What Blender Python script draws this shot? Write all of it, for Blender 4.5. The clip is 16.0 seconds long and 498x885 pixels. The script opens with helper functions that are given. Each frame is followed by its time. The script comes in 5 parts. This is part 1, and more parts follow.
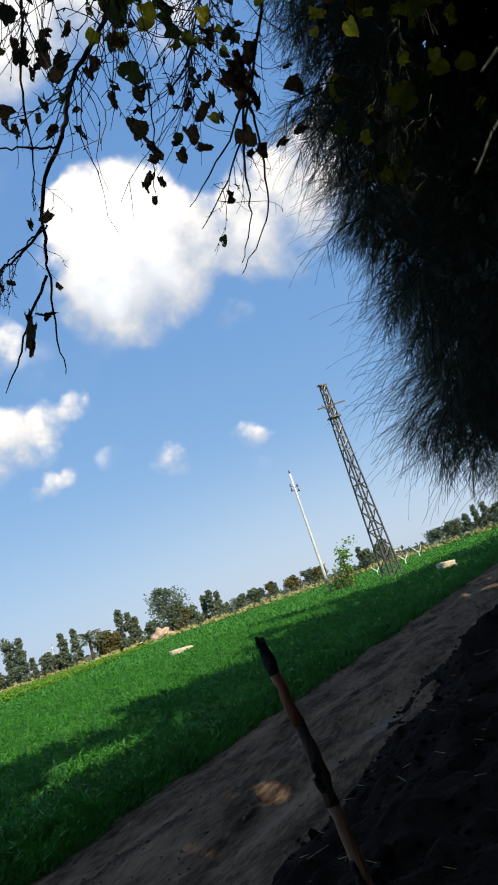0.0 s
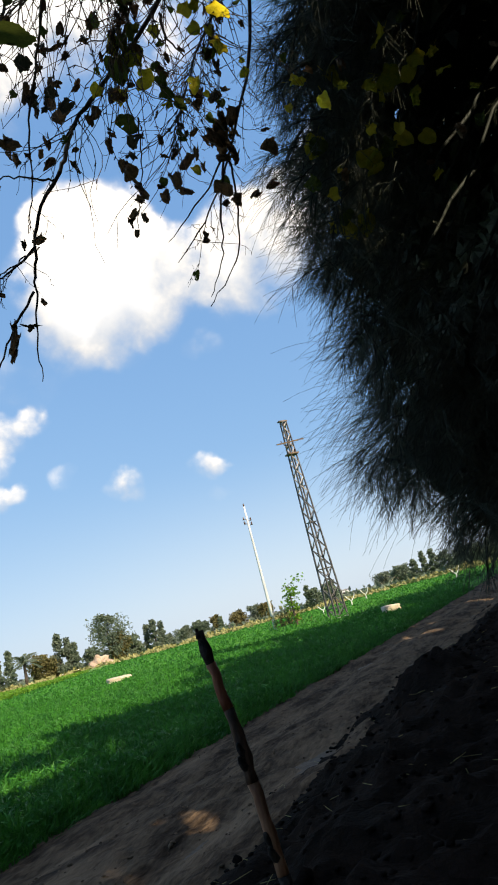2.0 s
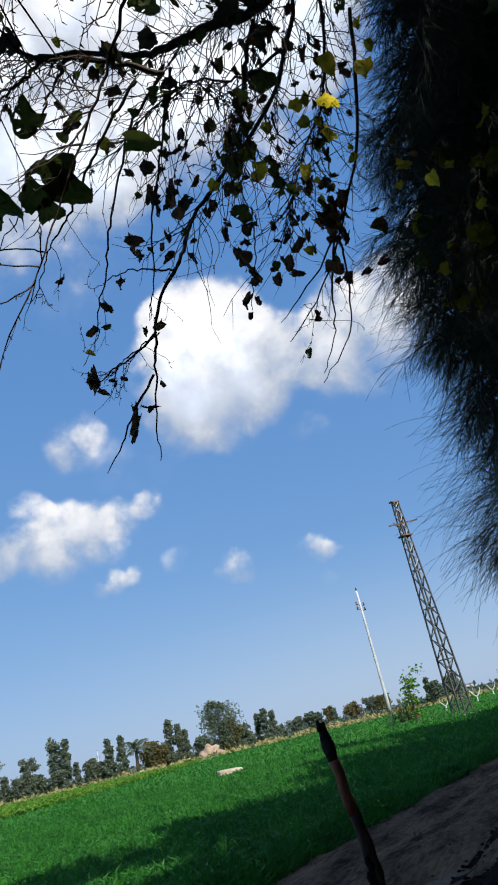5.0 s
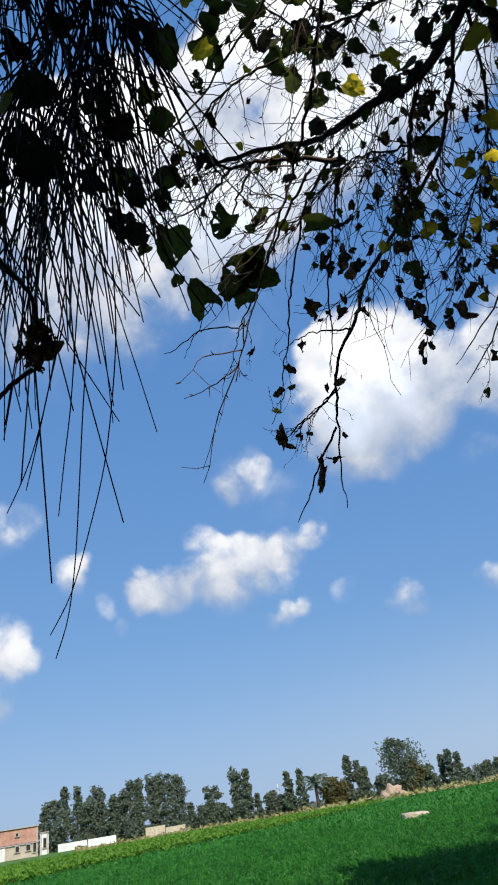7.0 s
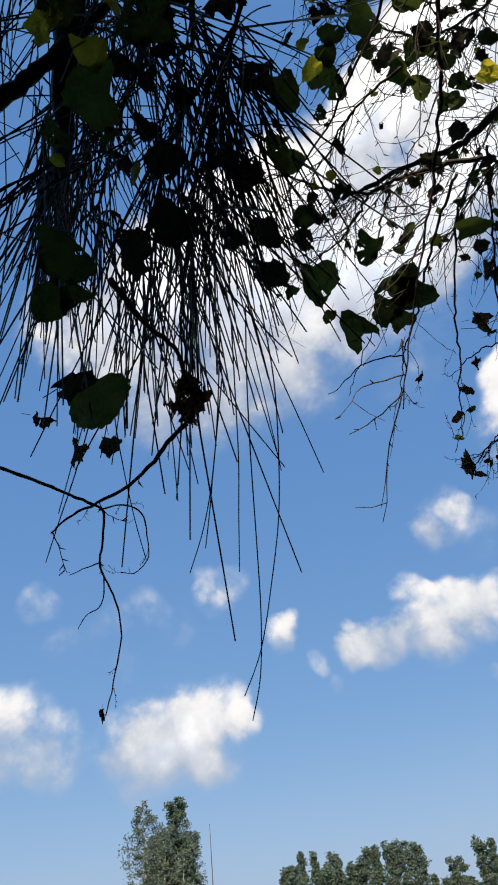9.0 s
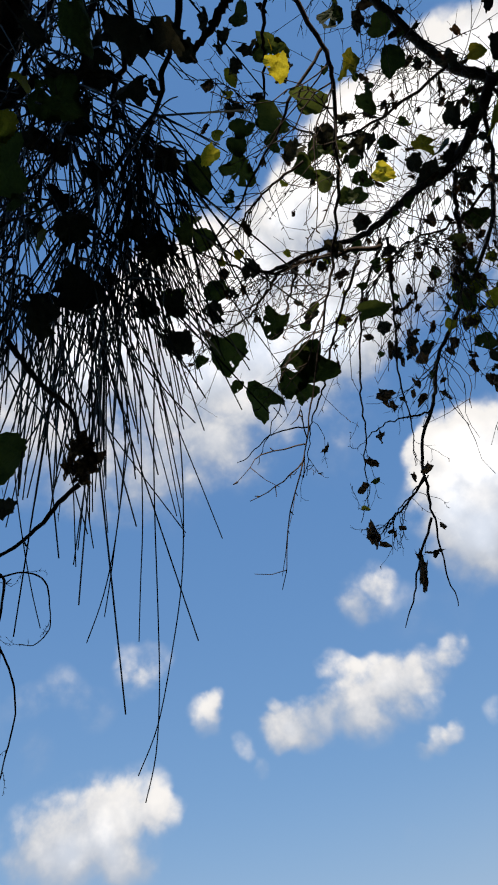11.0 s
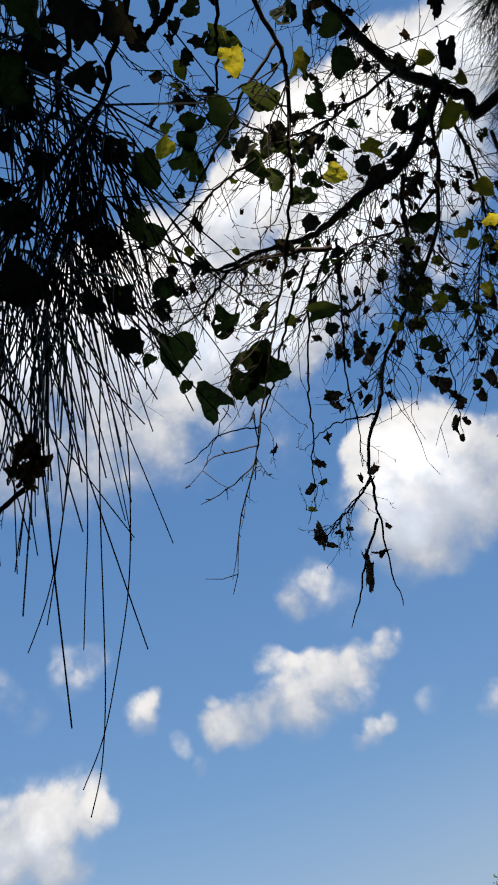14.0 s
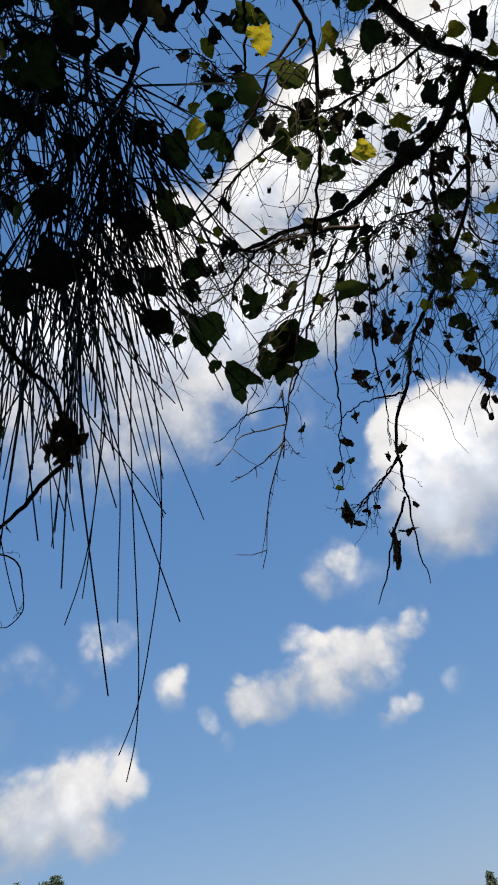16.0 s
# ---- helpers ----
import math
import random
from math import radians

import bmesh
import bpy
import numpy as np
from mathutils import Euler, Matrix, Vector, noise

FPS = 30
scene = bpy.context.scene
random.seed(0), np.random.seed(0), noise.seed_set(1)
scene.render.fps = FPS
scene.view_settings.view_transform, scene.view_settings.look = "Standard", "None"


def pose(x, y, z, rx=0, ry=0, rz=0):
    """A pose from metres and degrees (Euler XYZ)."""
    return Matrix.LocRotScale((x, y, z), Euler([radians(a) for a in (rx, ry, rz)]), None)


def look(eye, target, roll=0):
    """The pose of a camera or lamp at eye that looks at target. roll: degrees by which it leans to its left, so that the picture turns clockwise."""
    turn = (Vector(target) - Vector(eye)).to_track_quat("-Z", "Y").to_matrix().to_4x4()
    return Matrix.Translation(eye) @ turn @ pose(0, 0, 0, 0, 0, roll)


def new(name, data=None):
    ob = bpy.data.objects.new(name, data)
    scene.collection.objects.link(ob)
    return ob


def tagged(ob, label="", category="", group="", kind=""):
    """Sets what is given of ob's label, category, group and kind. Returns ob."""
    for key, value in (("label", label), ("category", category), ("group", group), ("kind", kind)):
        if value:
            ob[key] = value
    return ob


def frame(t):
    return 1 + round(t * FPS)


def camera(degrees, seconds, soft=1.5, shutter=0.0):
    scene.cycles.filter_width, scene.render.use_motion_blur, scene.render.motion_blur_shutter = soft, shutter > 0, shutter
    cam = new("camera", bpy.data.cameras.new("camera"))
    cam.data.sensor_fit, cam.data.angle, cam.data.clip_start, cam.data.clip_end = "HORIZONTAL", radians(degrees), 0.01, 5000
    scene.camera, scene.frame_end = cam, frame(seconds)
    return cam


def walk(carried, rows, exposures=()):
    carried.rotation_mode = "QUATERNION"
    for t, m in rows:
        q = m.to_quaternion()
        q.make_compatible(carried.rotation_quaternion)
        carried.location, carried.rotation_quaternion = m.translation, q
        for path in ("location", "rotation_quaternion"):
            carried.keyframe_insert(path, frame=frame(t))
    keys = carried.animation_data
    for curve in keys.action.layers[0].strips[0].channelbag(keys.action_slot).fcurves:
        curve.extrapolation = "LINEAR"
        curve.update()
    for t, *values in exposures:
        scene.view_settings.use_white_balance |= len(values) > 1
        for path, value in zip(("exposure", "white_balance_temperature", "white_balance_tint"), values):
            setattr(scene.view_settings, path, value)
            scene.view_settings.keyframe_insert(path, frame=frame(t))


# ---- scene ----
cam = camera(41.74, 16.0, soft=1.9)

# ---- the camera and its way ----
ROWS = [
    (0, 0.019, 0.117, 1.496, 0, 12.994, -18.549),
    (0.5, 0.018, 0.135, 1.474, 6.048, 13.707, -18.234),
    (1, 0.026, 0.089, 1.464, 3.545, 12.993, -18.412),
    (1.5, 0.016, 0.026, 1.447, -4.357, 15.963, -15.59),
    (2, 0.014, -0.007, 1.434, -4.457, 14.615, -15.073),
    (2.5, 0.015, 0.007, 1.434, -3.473, 15.555, -15.55),
    (3, 0.011, 0.033, 1.435, -3.296, 16.074, -15.422),
    (3.2, 0.011, 0.039, 1.433, -3.117, 16.985, -15.28),
    (5.5, -0.003, 0.003, 1.437, 6.012, 24.738, -12.961),
    (6, -0.003, -0.072, 1.437, 8.366, 25.664, -12.704),
    (6.5, -0.015, -0.097, 1.439, 11.572, 28.155, -11.461),
    (7, -0.02, -0.078, 1.448, 18.4, 29.219, -9.64),
    (7.5, -0.024, -0.063, 1.452, 22.84, 30.011, -10.249),
    (8, -0.042, -0.043, 1.467, 32.375, 29.462, -8.881),
    (8.2, -0.036, -0.036, 1.465, 35.062, 30.57, -8.101),
    (10.3, 0.002, -0.006, 1.435, 36.427, 41.097, -6.185),
    (10.5, 0.014, -0.004, 1.427, 34.549, 41.272, -6.154),
    (11, 0.008, 0.005, 1.443, 27.823, 41.259, -11.292),
    (11.5, 0.002, 0.007, 1.452, 24.708, 41.149, -12.787),
    (12, 0.014, 0.008, 1.44, 24.398, 41.039, -13.079),
    (12.5, -0, 0.006, 1.454, 24.736, 40.916, -12.735),
    (13, 0.001, 0.007, 1.455, 24.246, 40.787, -13.116),
    (13.5, -0.009, 0.019, 1.467, 23.727, 40.363, -13.416),
    (14, -0.009, 0.005, 1.462, 21.053, 39.822, -15.476),
    (14.5, 0.001, 0.004, 1.45, 22.241, 38.916, -14.755),
    (15, -0.002, -0.001, 1.448, 23.396, 38.622, -14.061),
    (15.5, -0.007, -0.003, 1.451, 24.236, 38.622, -13.544),
    (16, -0.009, -0.006, 1.452, 24.474, 38.717, -13.416),
]
EXPOSURES = [(0.0, 0.50, 7150, 10), (1.2, 0.47, 7050, 10), (1.7, 0.78, 7900, 10), (2.4, 0.72, 7700, 10), (3.2, 0.70, 7600, 10), (5.3, 0.17, 6300, 10), (8.2, 0.19, 6480, 10), (10.3, 0.18, 6850, 10), (11.5, 0.06, 6700, 10), (16.0, 0.03, 6650, 10)]
walk(cam, [(t, pose(x, y, z, 90 + p, 0, a) @ pose(0, 0, 0, 0, 0, r)) for t, x, y, z, a, p, r in ROWS], EXPOSURES)

# ---- plan ----
# the track runs along U; N points from the field across the track to the tree row
U, N = Vector((0.459, 0.888, 0)), Vector((0.888, -0.459, 0))
STAND = Vector((0, 0, 1.45))
SUN_TURN, SUN_HEIGHT = 143.0, 40.0
rng = random.Random(7)


def at(az, el, d):
    """A place d metres from the stand point; az degrees to the left of +y, el degrees up."""
    a, e = radians(az), radians(el)
    return STAND + d * Vector((-math.sin(a) * math.cos(e), math.cos(a) * math.cos(e), math.sin(e)))


def flat(az, d, z=0.0):
    a = radians(az)
    return Vector((-math.sin(a) * d, math.cos(a) * d, z))


def along(s, q, z=0.0):
    return U * s + N * q + Vector((0, 0, z))


# ---- world ----
class Nodes:
    """Short way to write node trees."""

    def __init__(self, tree):
        self.tree = tree

    def add(self, kind, **put):
        n = self.tree.nodes.new(kind)
        for k, v in put.items():
            setattr(n, k, v)
        return n

    def math(self, op, *ins, clamp=False):
        n = self.add("ShaderNodeMath", operation=op, use_clamp=clamp)
        for i, v in enumerate(ins):
            self.put(n.inputs[i], v)
        return n.outputs[0]

    def vec(self, op, *ins):
        n = self.add("ShaderNodeVectorMath", operation=op)
        for i, v in enumerate(ins):
            self.put(n.inputs[i], v)
        return n.outputs["Value"] if op in ("LENGTH", "DISTANCE", "DOT_PRODUCT") else n.outputs[0]

    def put(self, socket, v):
        if isinstance(v, bpy.types.NodeSocket):
            self.tree.links.new(v, socket)
        else:
            socket.default_value = v

    def mix(self, fac, a, b):
        n = self.add("ShaderNodeMix", data_type="RGBA")
        self.put(n.inputs[0], fac)
        self.put(n.inputs[6], a)
        self.put(n.inputs[7], b)
        return n.outputs[2]

    def ramp(self, v, lo, hi, a=0.0, b=1.0, smooth=True):
        n = self.add("ShaderNodeMapRange", interpolation_type="SMOOTHSTEP" if smooth else "LINEAR")
        for i, x in enumerate((v, lo, hi, a, b)):
            self.put(n.inputs[i], x)
        return n.outputs[0]

    def noise(self, vector, scale, detail=4.0, rough=0.55, distortion=0.0):
        n = self.add("ShaderNodeTexNoise")
        if vector is not None:
            self.put(n.inputs["Vector"], vector)
        for k, v in (("Scale", scale), ("Detail", detail), ("Roughness", rough), ("Distortion", distortion)):
            n.inputs[k].default_value = v
        return n


# cumulus clouds: (az, el, radius) of their billows in degrees, and how dense they are
CLOUDS = [
    (0.68, [(6.4, 36.5, 2.5), (3.1, 34.9, 3.7), (7.9, 33.7, 3.7), (1.0, 31.6, 4.3), (6.7, 30.2, 4.3), (10.3, 28.6, 2.9), (0.5, 28.6, 3.0), (-4.6, 31.0, 3.5), (-9.2, 32.0, 3.6), (-13.0, 32.7, 3.6), (-15.0, 29.6, 3.3), (-5.9, 28.6, 2.8), (-10.1, 27.7, 3.0)]),
    (0.4, [(10.2, 26.2, 2.7), (6.4, 26.3, 2.7), (1.4, 26.2, 2.4), (11.2, 31.6, 2.8)]),
    (0.22, [(-3.4, 24.0, 1.4), (-1.7, 23.3, 1.0), (16.4, 24.6, 2.8), (12.8, 22.9, 1.9)]),
    (0.62, [(13.9, 20.3, 1.4), (16.5, 19.5, 2.1), (18.9, 19.9, 2.0), (21.3, 20.2, 2.2), (24.0, 21.5, 1.6), (20.3, 17.8, 2.4), (24.0, 17.9, 2.4), (26.8, 17.2, 2.1), (29.6, 17.7, 1.7)]),
    (0.42, [(17.9, 17.6, 1.9), (22.7, 16.3, 1.9)]),
    (0.48, [(36.3, 19.2, 1.6), (34.3, 20.5, 0.9), (35.1, 20.0, 1.1)]),
    (0.3, [(33.6, 17.0, 1.1), (32.4, 15.2, 1.0), (15.6, 14.8, 1.0), (17.3, 14.4, 1.2), (19.1, 13.8, 0.9)]),
    (0.42, [(20.2, 26.4, 2.3), (21.5, 25.8, 1.6), (18.2, 27.7, 1.7)]),
    (0.36, [(-0.4, 13.6, 1.5), (-1.2, 13.6, 0.9), (7.1, 13.3, 1.4), (8.4, 13.0, 0.9)]),
    (0.16, [(-0.6, 10.9, 1.0), (11.8, 15.1, 1.1), (12.5, 15.4, 0.8), (21.4, 8.6, 0.9), (-13.3, 13.1, 0.7)]),
    (0.6, [(41.1, 14.6, 2.3), (39.4, 13.5, 1.7), (43.6, 13.7, 2.7), (46.5, 13.0, 3.0), (48.8, 12.2, 3.1), (42.8, 11.8, 2.7), (45.2, 10.7, 2.8), (47.9, 10.0, 2.8), (42.8, 10.0, 1.9)]),
    (0.28, [(41.0, 24.1, 2.1), (42.1, 22.8, 1.7), (48.0, 22.3, 2.1), (51.1, 21.5, 1.7), (54.3, 19.7, 2.1), (45.3, 20.3, 1.9), (50.3, 17.6, 1.9), (57.4, 23.2, 1.9)]),
    (0.5, [(58.8, 13.1, 3.8), (55.0, 11.6, 2.8), (61.8, 12.7, 3.8)]),
    (0.2, [(14.2, 45.8, 4.3), (14.3, 41.7, 3.8), (18.9, 38.2, 3.3), (-6.5, 45.1, 2.8)]),
    (0.55, [(6.0, 30.5, 4.0), (4.6, 26.9, 3.6), (8.9, 29.4, 2.7), (8.2, 34.3, 3.0), (2.0, 33.5, 3.8)]),
    (0.4, [(27.3, 17.2, 2.1), (29.9, 17.6, 1.9), (24.1, 18.3, 1.9)]),
    (0.5, [(10.4, 47.6, 4.3), (2.9, 49.3, 4.3), (-3.6, 50.4, 4.3), (16.0, 45.5, 3.3)]),
    (0.25, [(15.7, 14.8, 1.0), (17.3, 14.4, 1.2), (19.0, 13.8, 0.9)]),
    (0.18, [(-0.5, 13.7, 1.2), (7.1, 13.4, 1.2)]),
    (1.5, [(-28.2, 57.0, 2.6), (-21.5, 57.3, 4.6), (-15.6, 59.6, 4.6), (-4.7, 60.9, 4.3), (1.9, 60.7, 4.4), (-15.1, 53.1, 4.6), (-11.9, 53.0, 4.4), (10.4, 59.6, 3.6), (-2.2, 53.8, 4.6), (18.2, 56.6, 4.4)]),
    (1.5, [(3.0, 52.6, 4.6), (26.8, 56.6, 4.0), (36.4, 55.0, 3.9), (12.9, 50.0, 4.5), (45.0, 51.6, 4.2), (19.3, 48.5, 4.6), (49.9, 48.6, 4.4), (28.0, 50.5, 4.8), (36.5, 49.0, 4.8)]),
    (0.62, [(22.8, 46.0, 4.6), (32.7, 45.0, 4.8), (44.1, 46.8, 4.9), (52.4, 44.4, 3.6), (28.3, 42.0, 4.4), (36.8, 41.0, 4.6), (49.7, 40.5, 4.4), (44.0, 39.5, 4.4), (57.5, 46.0, 4.0)]),
    (0.16, [(37.0, 37.5, 4.0), (30.0, 39.0, 3.6), (-9.0, 46.5, 3.4), (56.0, 39.0, 4.0)]),
    (0.8, [(-20.2, 35.0, 3.5), (-23.2, 29.1, 4.0), (-40.0, 22.0, 6.0), (-47.0, 24.0, 5.0), (70.0, 30.0, 5.0), (75.0, 28.0, 4.0)]),
]


def build_sky():
    world = bpy.data.worlds.new("sky")
    scene.world = world
    world.use_nodes = True
    world.cycles.sampling_method, world.cycles.sample_map_resolution = "MANUAL", 512
    w = Nodes(world.node_tree)
    world.node_tree.nodes.clear()
    coord = w.add("ShaderNodeTexCoord").outputs["Generated"]
    way = w.vec("NORMALIZE", coord)
    part_xyz = w.add("ShaderNodeSeparateXYZ")
    w.put(part_xyz.inputs[0], way)
    az = w.math("MULTIPLY", w.math("ARCTAN2", w.math("MULTIPLY", part_xyz.outputs[0], -1.0), part_xyz.outputs[1]), 57.2958)
    el = w.math("MULTIPLY", w.math("ARCSINE", part_xyz.outputs[2]), 57.2958)
    # billowing: push the directions about with noise before the clouds' outlines are taken
    coarse = w.noise(way, 9.0, 4.5, 0.55).outputs["Color"]
    push = w.vec("MULTIPLY", w.vec("SUBTRACT", coarse, (0.5, 0.5, 0.5)), (4.6, 4.0, 0.0))
    joined = w.add("ShaderNodeCombineXYZ")
    w.put(joined.inputs[0], az)
    w.put(joined.inputs[1], el)
    spot = w.vec("ADD", joined.outputs[0], push)
    # gathers, billow after billow, the clouds' depth; and cloud by cloud how high in it the place lies
    sums, lift = (0.0, 0.0, 0.0), 0.0
    before = 0.0
    for dense, billows in CLOUDS:
        for a, e, r in billows:
            rx, ry = SPREAD * r / math.cos(radians(e)), SPREAD * r
            near = w.vec("MULTIPLY_ADD", spot, (1 / rx, 1 / ry, 0.0), (-a / rx, -e / ry, 1.0))
            weight = w.ramp(w.vec("DOT_PRODUCT", near, near), 2.0, 1.0, 0.0, dense)
            sums = w.vec("MULTIPLY_ADD", near, weight, sums)
        spot = w.vec("MULTIPLY_ADD", sums, (0.0, 0.0, 0.0), spot)
        low, high = min(e - r for a, e, r in billows), max(e + r for a, e, r in billows)
        now = w.add("ShaderNodeSeparateXYZ")
        w.put(now.inputs[0], sums)
        here = w.add("ShaderNodeSeparateXYZ")
        w.put(here.inputs[0], spot)
        share = w.math("SUBTRACT", now.outputs[2], before)
        before = now.outputs[2]
        lift = w.math("MULTIPLY_ADD", share, w.math("MULTIPLY_ADD", here.outputs[1], 2 / (high - low), -(high + low) / (high - low)), lift)
    total = before
    fine = w.noise(way, 26.0, 9.0, 0.6).outputs["Fac"]
    # rounded billows, large with small ones on them
    cells = w.add("ShaderNodeTexVoronoi", feature="SMOOTH_F1", normalize=True)
    w.put(cells.inputs["Vector"], w.vec("ADD", way, w.vec("SCALE", w.vec("SUBTRACT", w.noise(way, 14.0, 3.0).outputs["Color"], (0.5, 0.5, 0.5)))))
    cells.inputs["Vector"].links[0].from_node.inputs[1].links[0].from_node.inputs["Scale"].default_value = 0.06
    for key, value in (("Scale", 15.0), ("Detail", 2.5), ("Roughness", 0.45), ("Lacunarity", 2.4), ("Smoothness", 0.55)):
        cells.inputs[key].default_value = value
    puff = w.math("SUBTRACT", BILLOW, cells.outputs["Distance"])
    inside = w.ramp(total, 0.0, 0.5)
    upper = w.math("DIVIDE", lift, w.math("MAXIMUM", total, 0.05))
    relief = w.math("ADD", w.math("MULTIPLY", puff, 2.3), w.math("MULTIPLY_ADD", fine, 1.1, -0.55))
    body = w.math("MULTIPLY_ADD", inside, relief, total)
    # crisp towards the tops, frayed towards the bases
    cover = w.ramp(body, 0.04, w.ramp(upper, -0.6, 0.6, 1.75, 1.0))
    # tops in the sun, bases and thin edges grey
    shade = w.ramp(w.math("ADD", upper, w.math("ADD", w.math("MULTIPLY", puff, 2.2), w.math("MULTIPLY_ADD", fine, 1.2, -0.6))), -0.6, 1.0)
    cloud = w.vec("SCALE", w.mix(shade, CLOUD_BASE, CLOUD_TOP))
    w.put(cloud.node.inputs["Scale"], w.ramp(total, 0.8, 4.0, 0.93, 1.7))
    sky = w.add("ShaderNodeTexSky", sky_type="NISHITA", sun_disc=False, sun_elevation=radians(SUN_HEIGHT), sun_rotation=radians(SUN_TURN), air_density=1.0, dust_density=0.5, ozone_density=3.0)
    # the bright rim at the horizon is held back
    raw = w.vec("MULTIPLY", sky.outputs[0], SKY_GAIN)
    blue = w.vec("ADD", w.vec("DIVIDE", raw, w.vec("MULTIPLY_ADD", raw, (1.6, 1.6, 1.6), (1.0, 1.0, 1.0))), SKY_HAZE)
    blue = w.mix(w.math("MULTIPLY", w.ramp(el, 15.0, 0.0), w.ramp(az, 32.0, -8.0, 0.10, 0.34)), blue, (0.54, 0.62, 0.70, 1))
    out = w.add("ShaderNodeBackground")
    w.put(out.inputs[0], w.mix(cover, blue, cloud))
    out.inputs[1].default_value = 1.0
    w.put(w.add("ShaderNodeOutputWorld").inputs[0], out.outputs[0])


SKY_GAIN, SKY_HAZE = (0.063, 0.066, 0.051), (0.054, 0.155, 0.395)
SPREAD, BILLOW = 1.25, 0.30
CLOUD_BASE, CLOUD_TOP = (0.47, 0.52, 0.61, 1), (0.93, 0.92, 0.92, 1)
build_sky()

sun = new("sun", bpy.data.lights.new("sun", "SUN"))
sun.data.energy, sun.data.angle, sun.data.color = 4.0, radians(0.55), (1.0, 0.94, 0.84)
_s, _h = radians(SUN_TURN), radians(SUN_HEIGHT)
sun.matrix_world = look((0, 0, 30), Vector((0, 0, 30)) - Vector((math.sin(_s) * math.cos(_h), math.cos(_s) * math.cos(_h), math.sin(_h))))


# ---- materials ----
def material(name, dark, light, scale=8.0, rough=0.85, bump=0.3, fine=60.0, by_piece=0.0, glow_through=0.0, metal=0.0, by_island=False, stretch=(1, 1, 1), specular=0.3):
    """A surface with colour varied at two scales, fine relief and, for thin leaves, light let through."""
    m = bpy.data.materials.new(name)
    m.use_nodes = True
    w = Nodes(m.node_tree)
    m.node_tree.nodes.clear()
    coord = w.vec("MULTIPLY", w.add("ShaderNodeTexCoord").outputs["Object"], stretch)
    a = w.noise(coord, scale, 5.0, 0.6).outputs["Fac"]
    b = w.noise(coord, fine, 3.0, 0.6).outputs["Fac"]
    fac = w.math("ADD", w.math("MULTIPLY", a, 0.65), w.math("MULTIPLY", b, 0.35))
    fac = w.ramp(fac, 0.33, 0.67)
    if by_piece:
        r = w.add("ShaderNodeNewGeometry").outputs["Random Per Island"] if by_island else w.add("ShaderNodeObjectInfo").outputs["Random"]
        fac = w.math("ADD", w.math("MULTIPLY", fac, 1 - by_piece), w.math("MULTIPLY", r, by_piece), clamp=True)
    colour = w.mix(fac, (*dark, 1), (*light, 1))
    p = w.add("ShaderNodeBsdfPrincipled")
    w.put(p.inputs["Base Color"], colour)
    p.inputs["Metallic"].default_value = metal
    p.inputs["Specular IOR Level"].default_value = specular
    w.put(p.inputs["Roughness"], w.math("MULTIPLY_ADD", b, 0.2, rough - 0.1, clamp=True))
    if bump:
        n = w.add("ShaderNodeBump")
        n.inputs["Strength"].default_value = bump
        n.inputs["Distance"].default_value = 0.6 / fine
        w.put(n.inputs["Height"], b)
        w.put(p.inputs["Normal"], n.outputs[0])
    end = p.outputs[0]
    if glow_through:
        t = w.add("ShaderNodeBsdfTranslucent")
        w.put(t.inputs[0], colour)
        s = w.add("ShaderNodeMixShader")
        s.inputs[0].default_value = glow_through
        w.put(s.inputs[1], p.outputs[0])
        w.put(s.inputs[2], t.outputs[0])
        end = s.outputs[0]
    w.put(w.add("ShaderNodeOutputMaterial").inputs[0], end)
    return m


SOIL = material("field_soil", (0.07, 0.05, 0.035), (0.16, 0.12, 0.085), 1.5, 0.95, 0.6, 14)
TRACK = material("trodden_earth", (0.022, 0.014, 0.009), (0.175, 0.118, 0.074), 2.8, 0.95, 1.0, 19, stretch=(1, 0.33, 1), specular=0.05)
# Bank soil taken far below real earth: the trees' shade is in this colour.
BANK = material("shade_dark_bank_soil", (0.003, 0.0025, 0.002), (0.013, 0.009, 0.007), 2.2, 0.95, 1.0, 20, specular=0.04)
WHEAT = material("young_wheat", (0.012, 0.090, 0.016), (0.062, 0.275, 0.030), 1.2, 0.55, 0.0, 14, by_piece=0.4, glow_through=0.3, by_island=True, specular=0.32)
WHEAT_FAR = material("wheat_sward", (0.022, 0.105, 0.012), (0.072, 0.25, 0.022), 1.2, 0.9, 1.0, 9, specular=0.1)
BROADLEAF = material("broad_crop_leaves", (0.05, 0.16, 0.012), (0.19, 0.36, 0.035), 2.0, 0.55, 0.0, 20, by_piece=0.5, glow_through=0.3, by_island=True)
VERGE = material("dry_verge_weeds", (0.16, 0.15, 0.05), (0.36, 0.32, 0.14), 0.6, 0.9, 0.5, 6, by_piece=0.4, by_island=True)
BARK = material("grey_brown_bark", (0.035, 0.025, 0.02), (0.12, 0.09, 0.07), 14, 0.9, 0.8, 90, stretch=(1, 1, 0.3))
TWIG = material("twig_bark", (0.035, 0.025, 0.02), (0.15, 0.10, 0.07), 20, 0.8, 0.4, 160)
# Peeled bark, brightened so that the sun fleck on it is in the colour.
TWIG_PALE = material("peeled_bark_sun_fleck", (0.48, 0.32, 0.20), (0.75, 0.56, 0.40), 30, 0.7, 0.3, 160)
GUM_BARK = material("pale_gum_bark", (0.30, 0.25, 0.18), (0.55, 0.48, 0.38), 1.5, 0.85, 0.3, 12)
NEEDLE = material("needle_twigs", (0.030, 0.038, 0.030), (0.100, 0.108, 0.075), 12, 0.8, 0.0, 90, by_piece=0.5, by_island=True, specular=0.15)
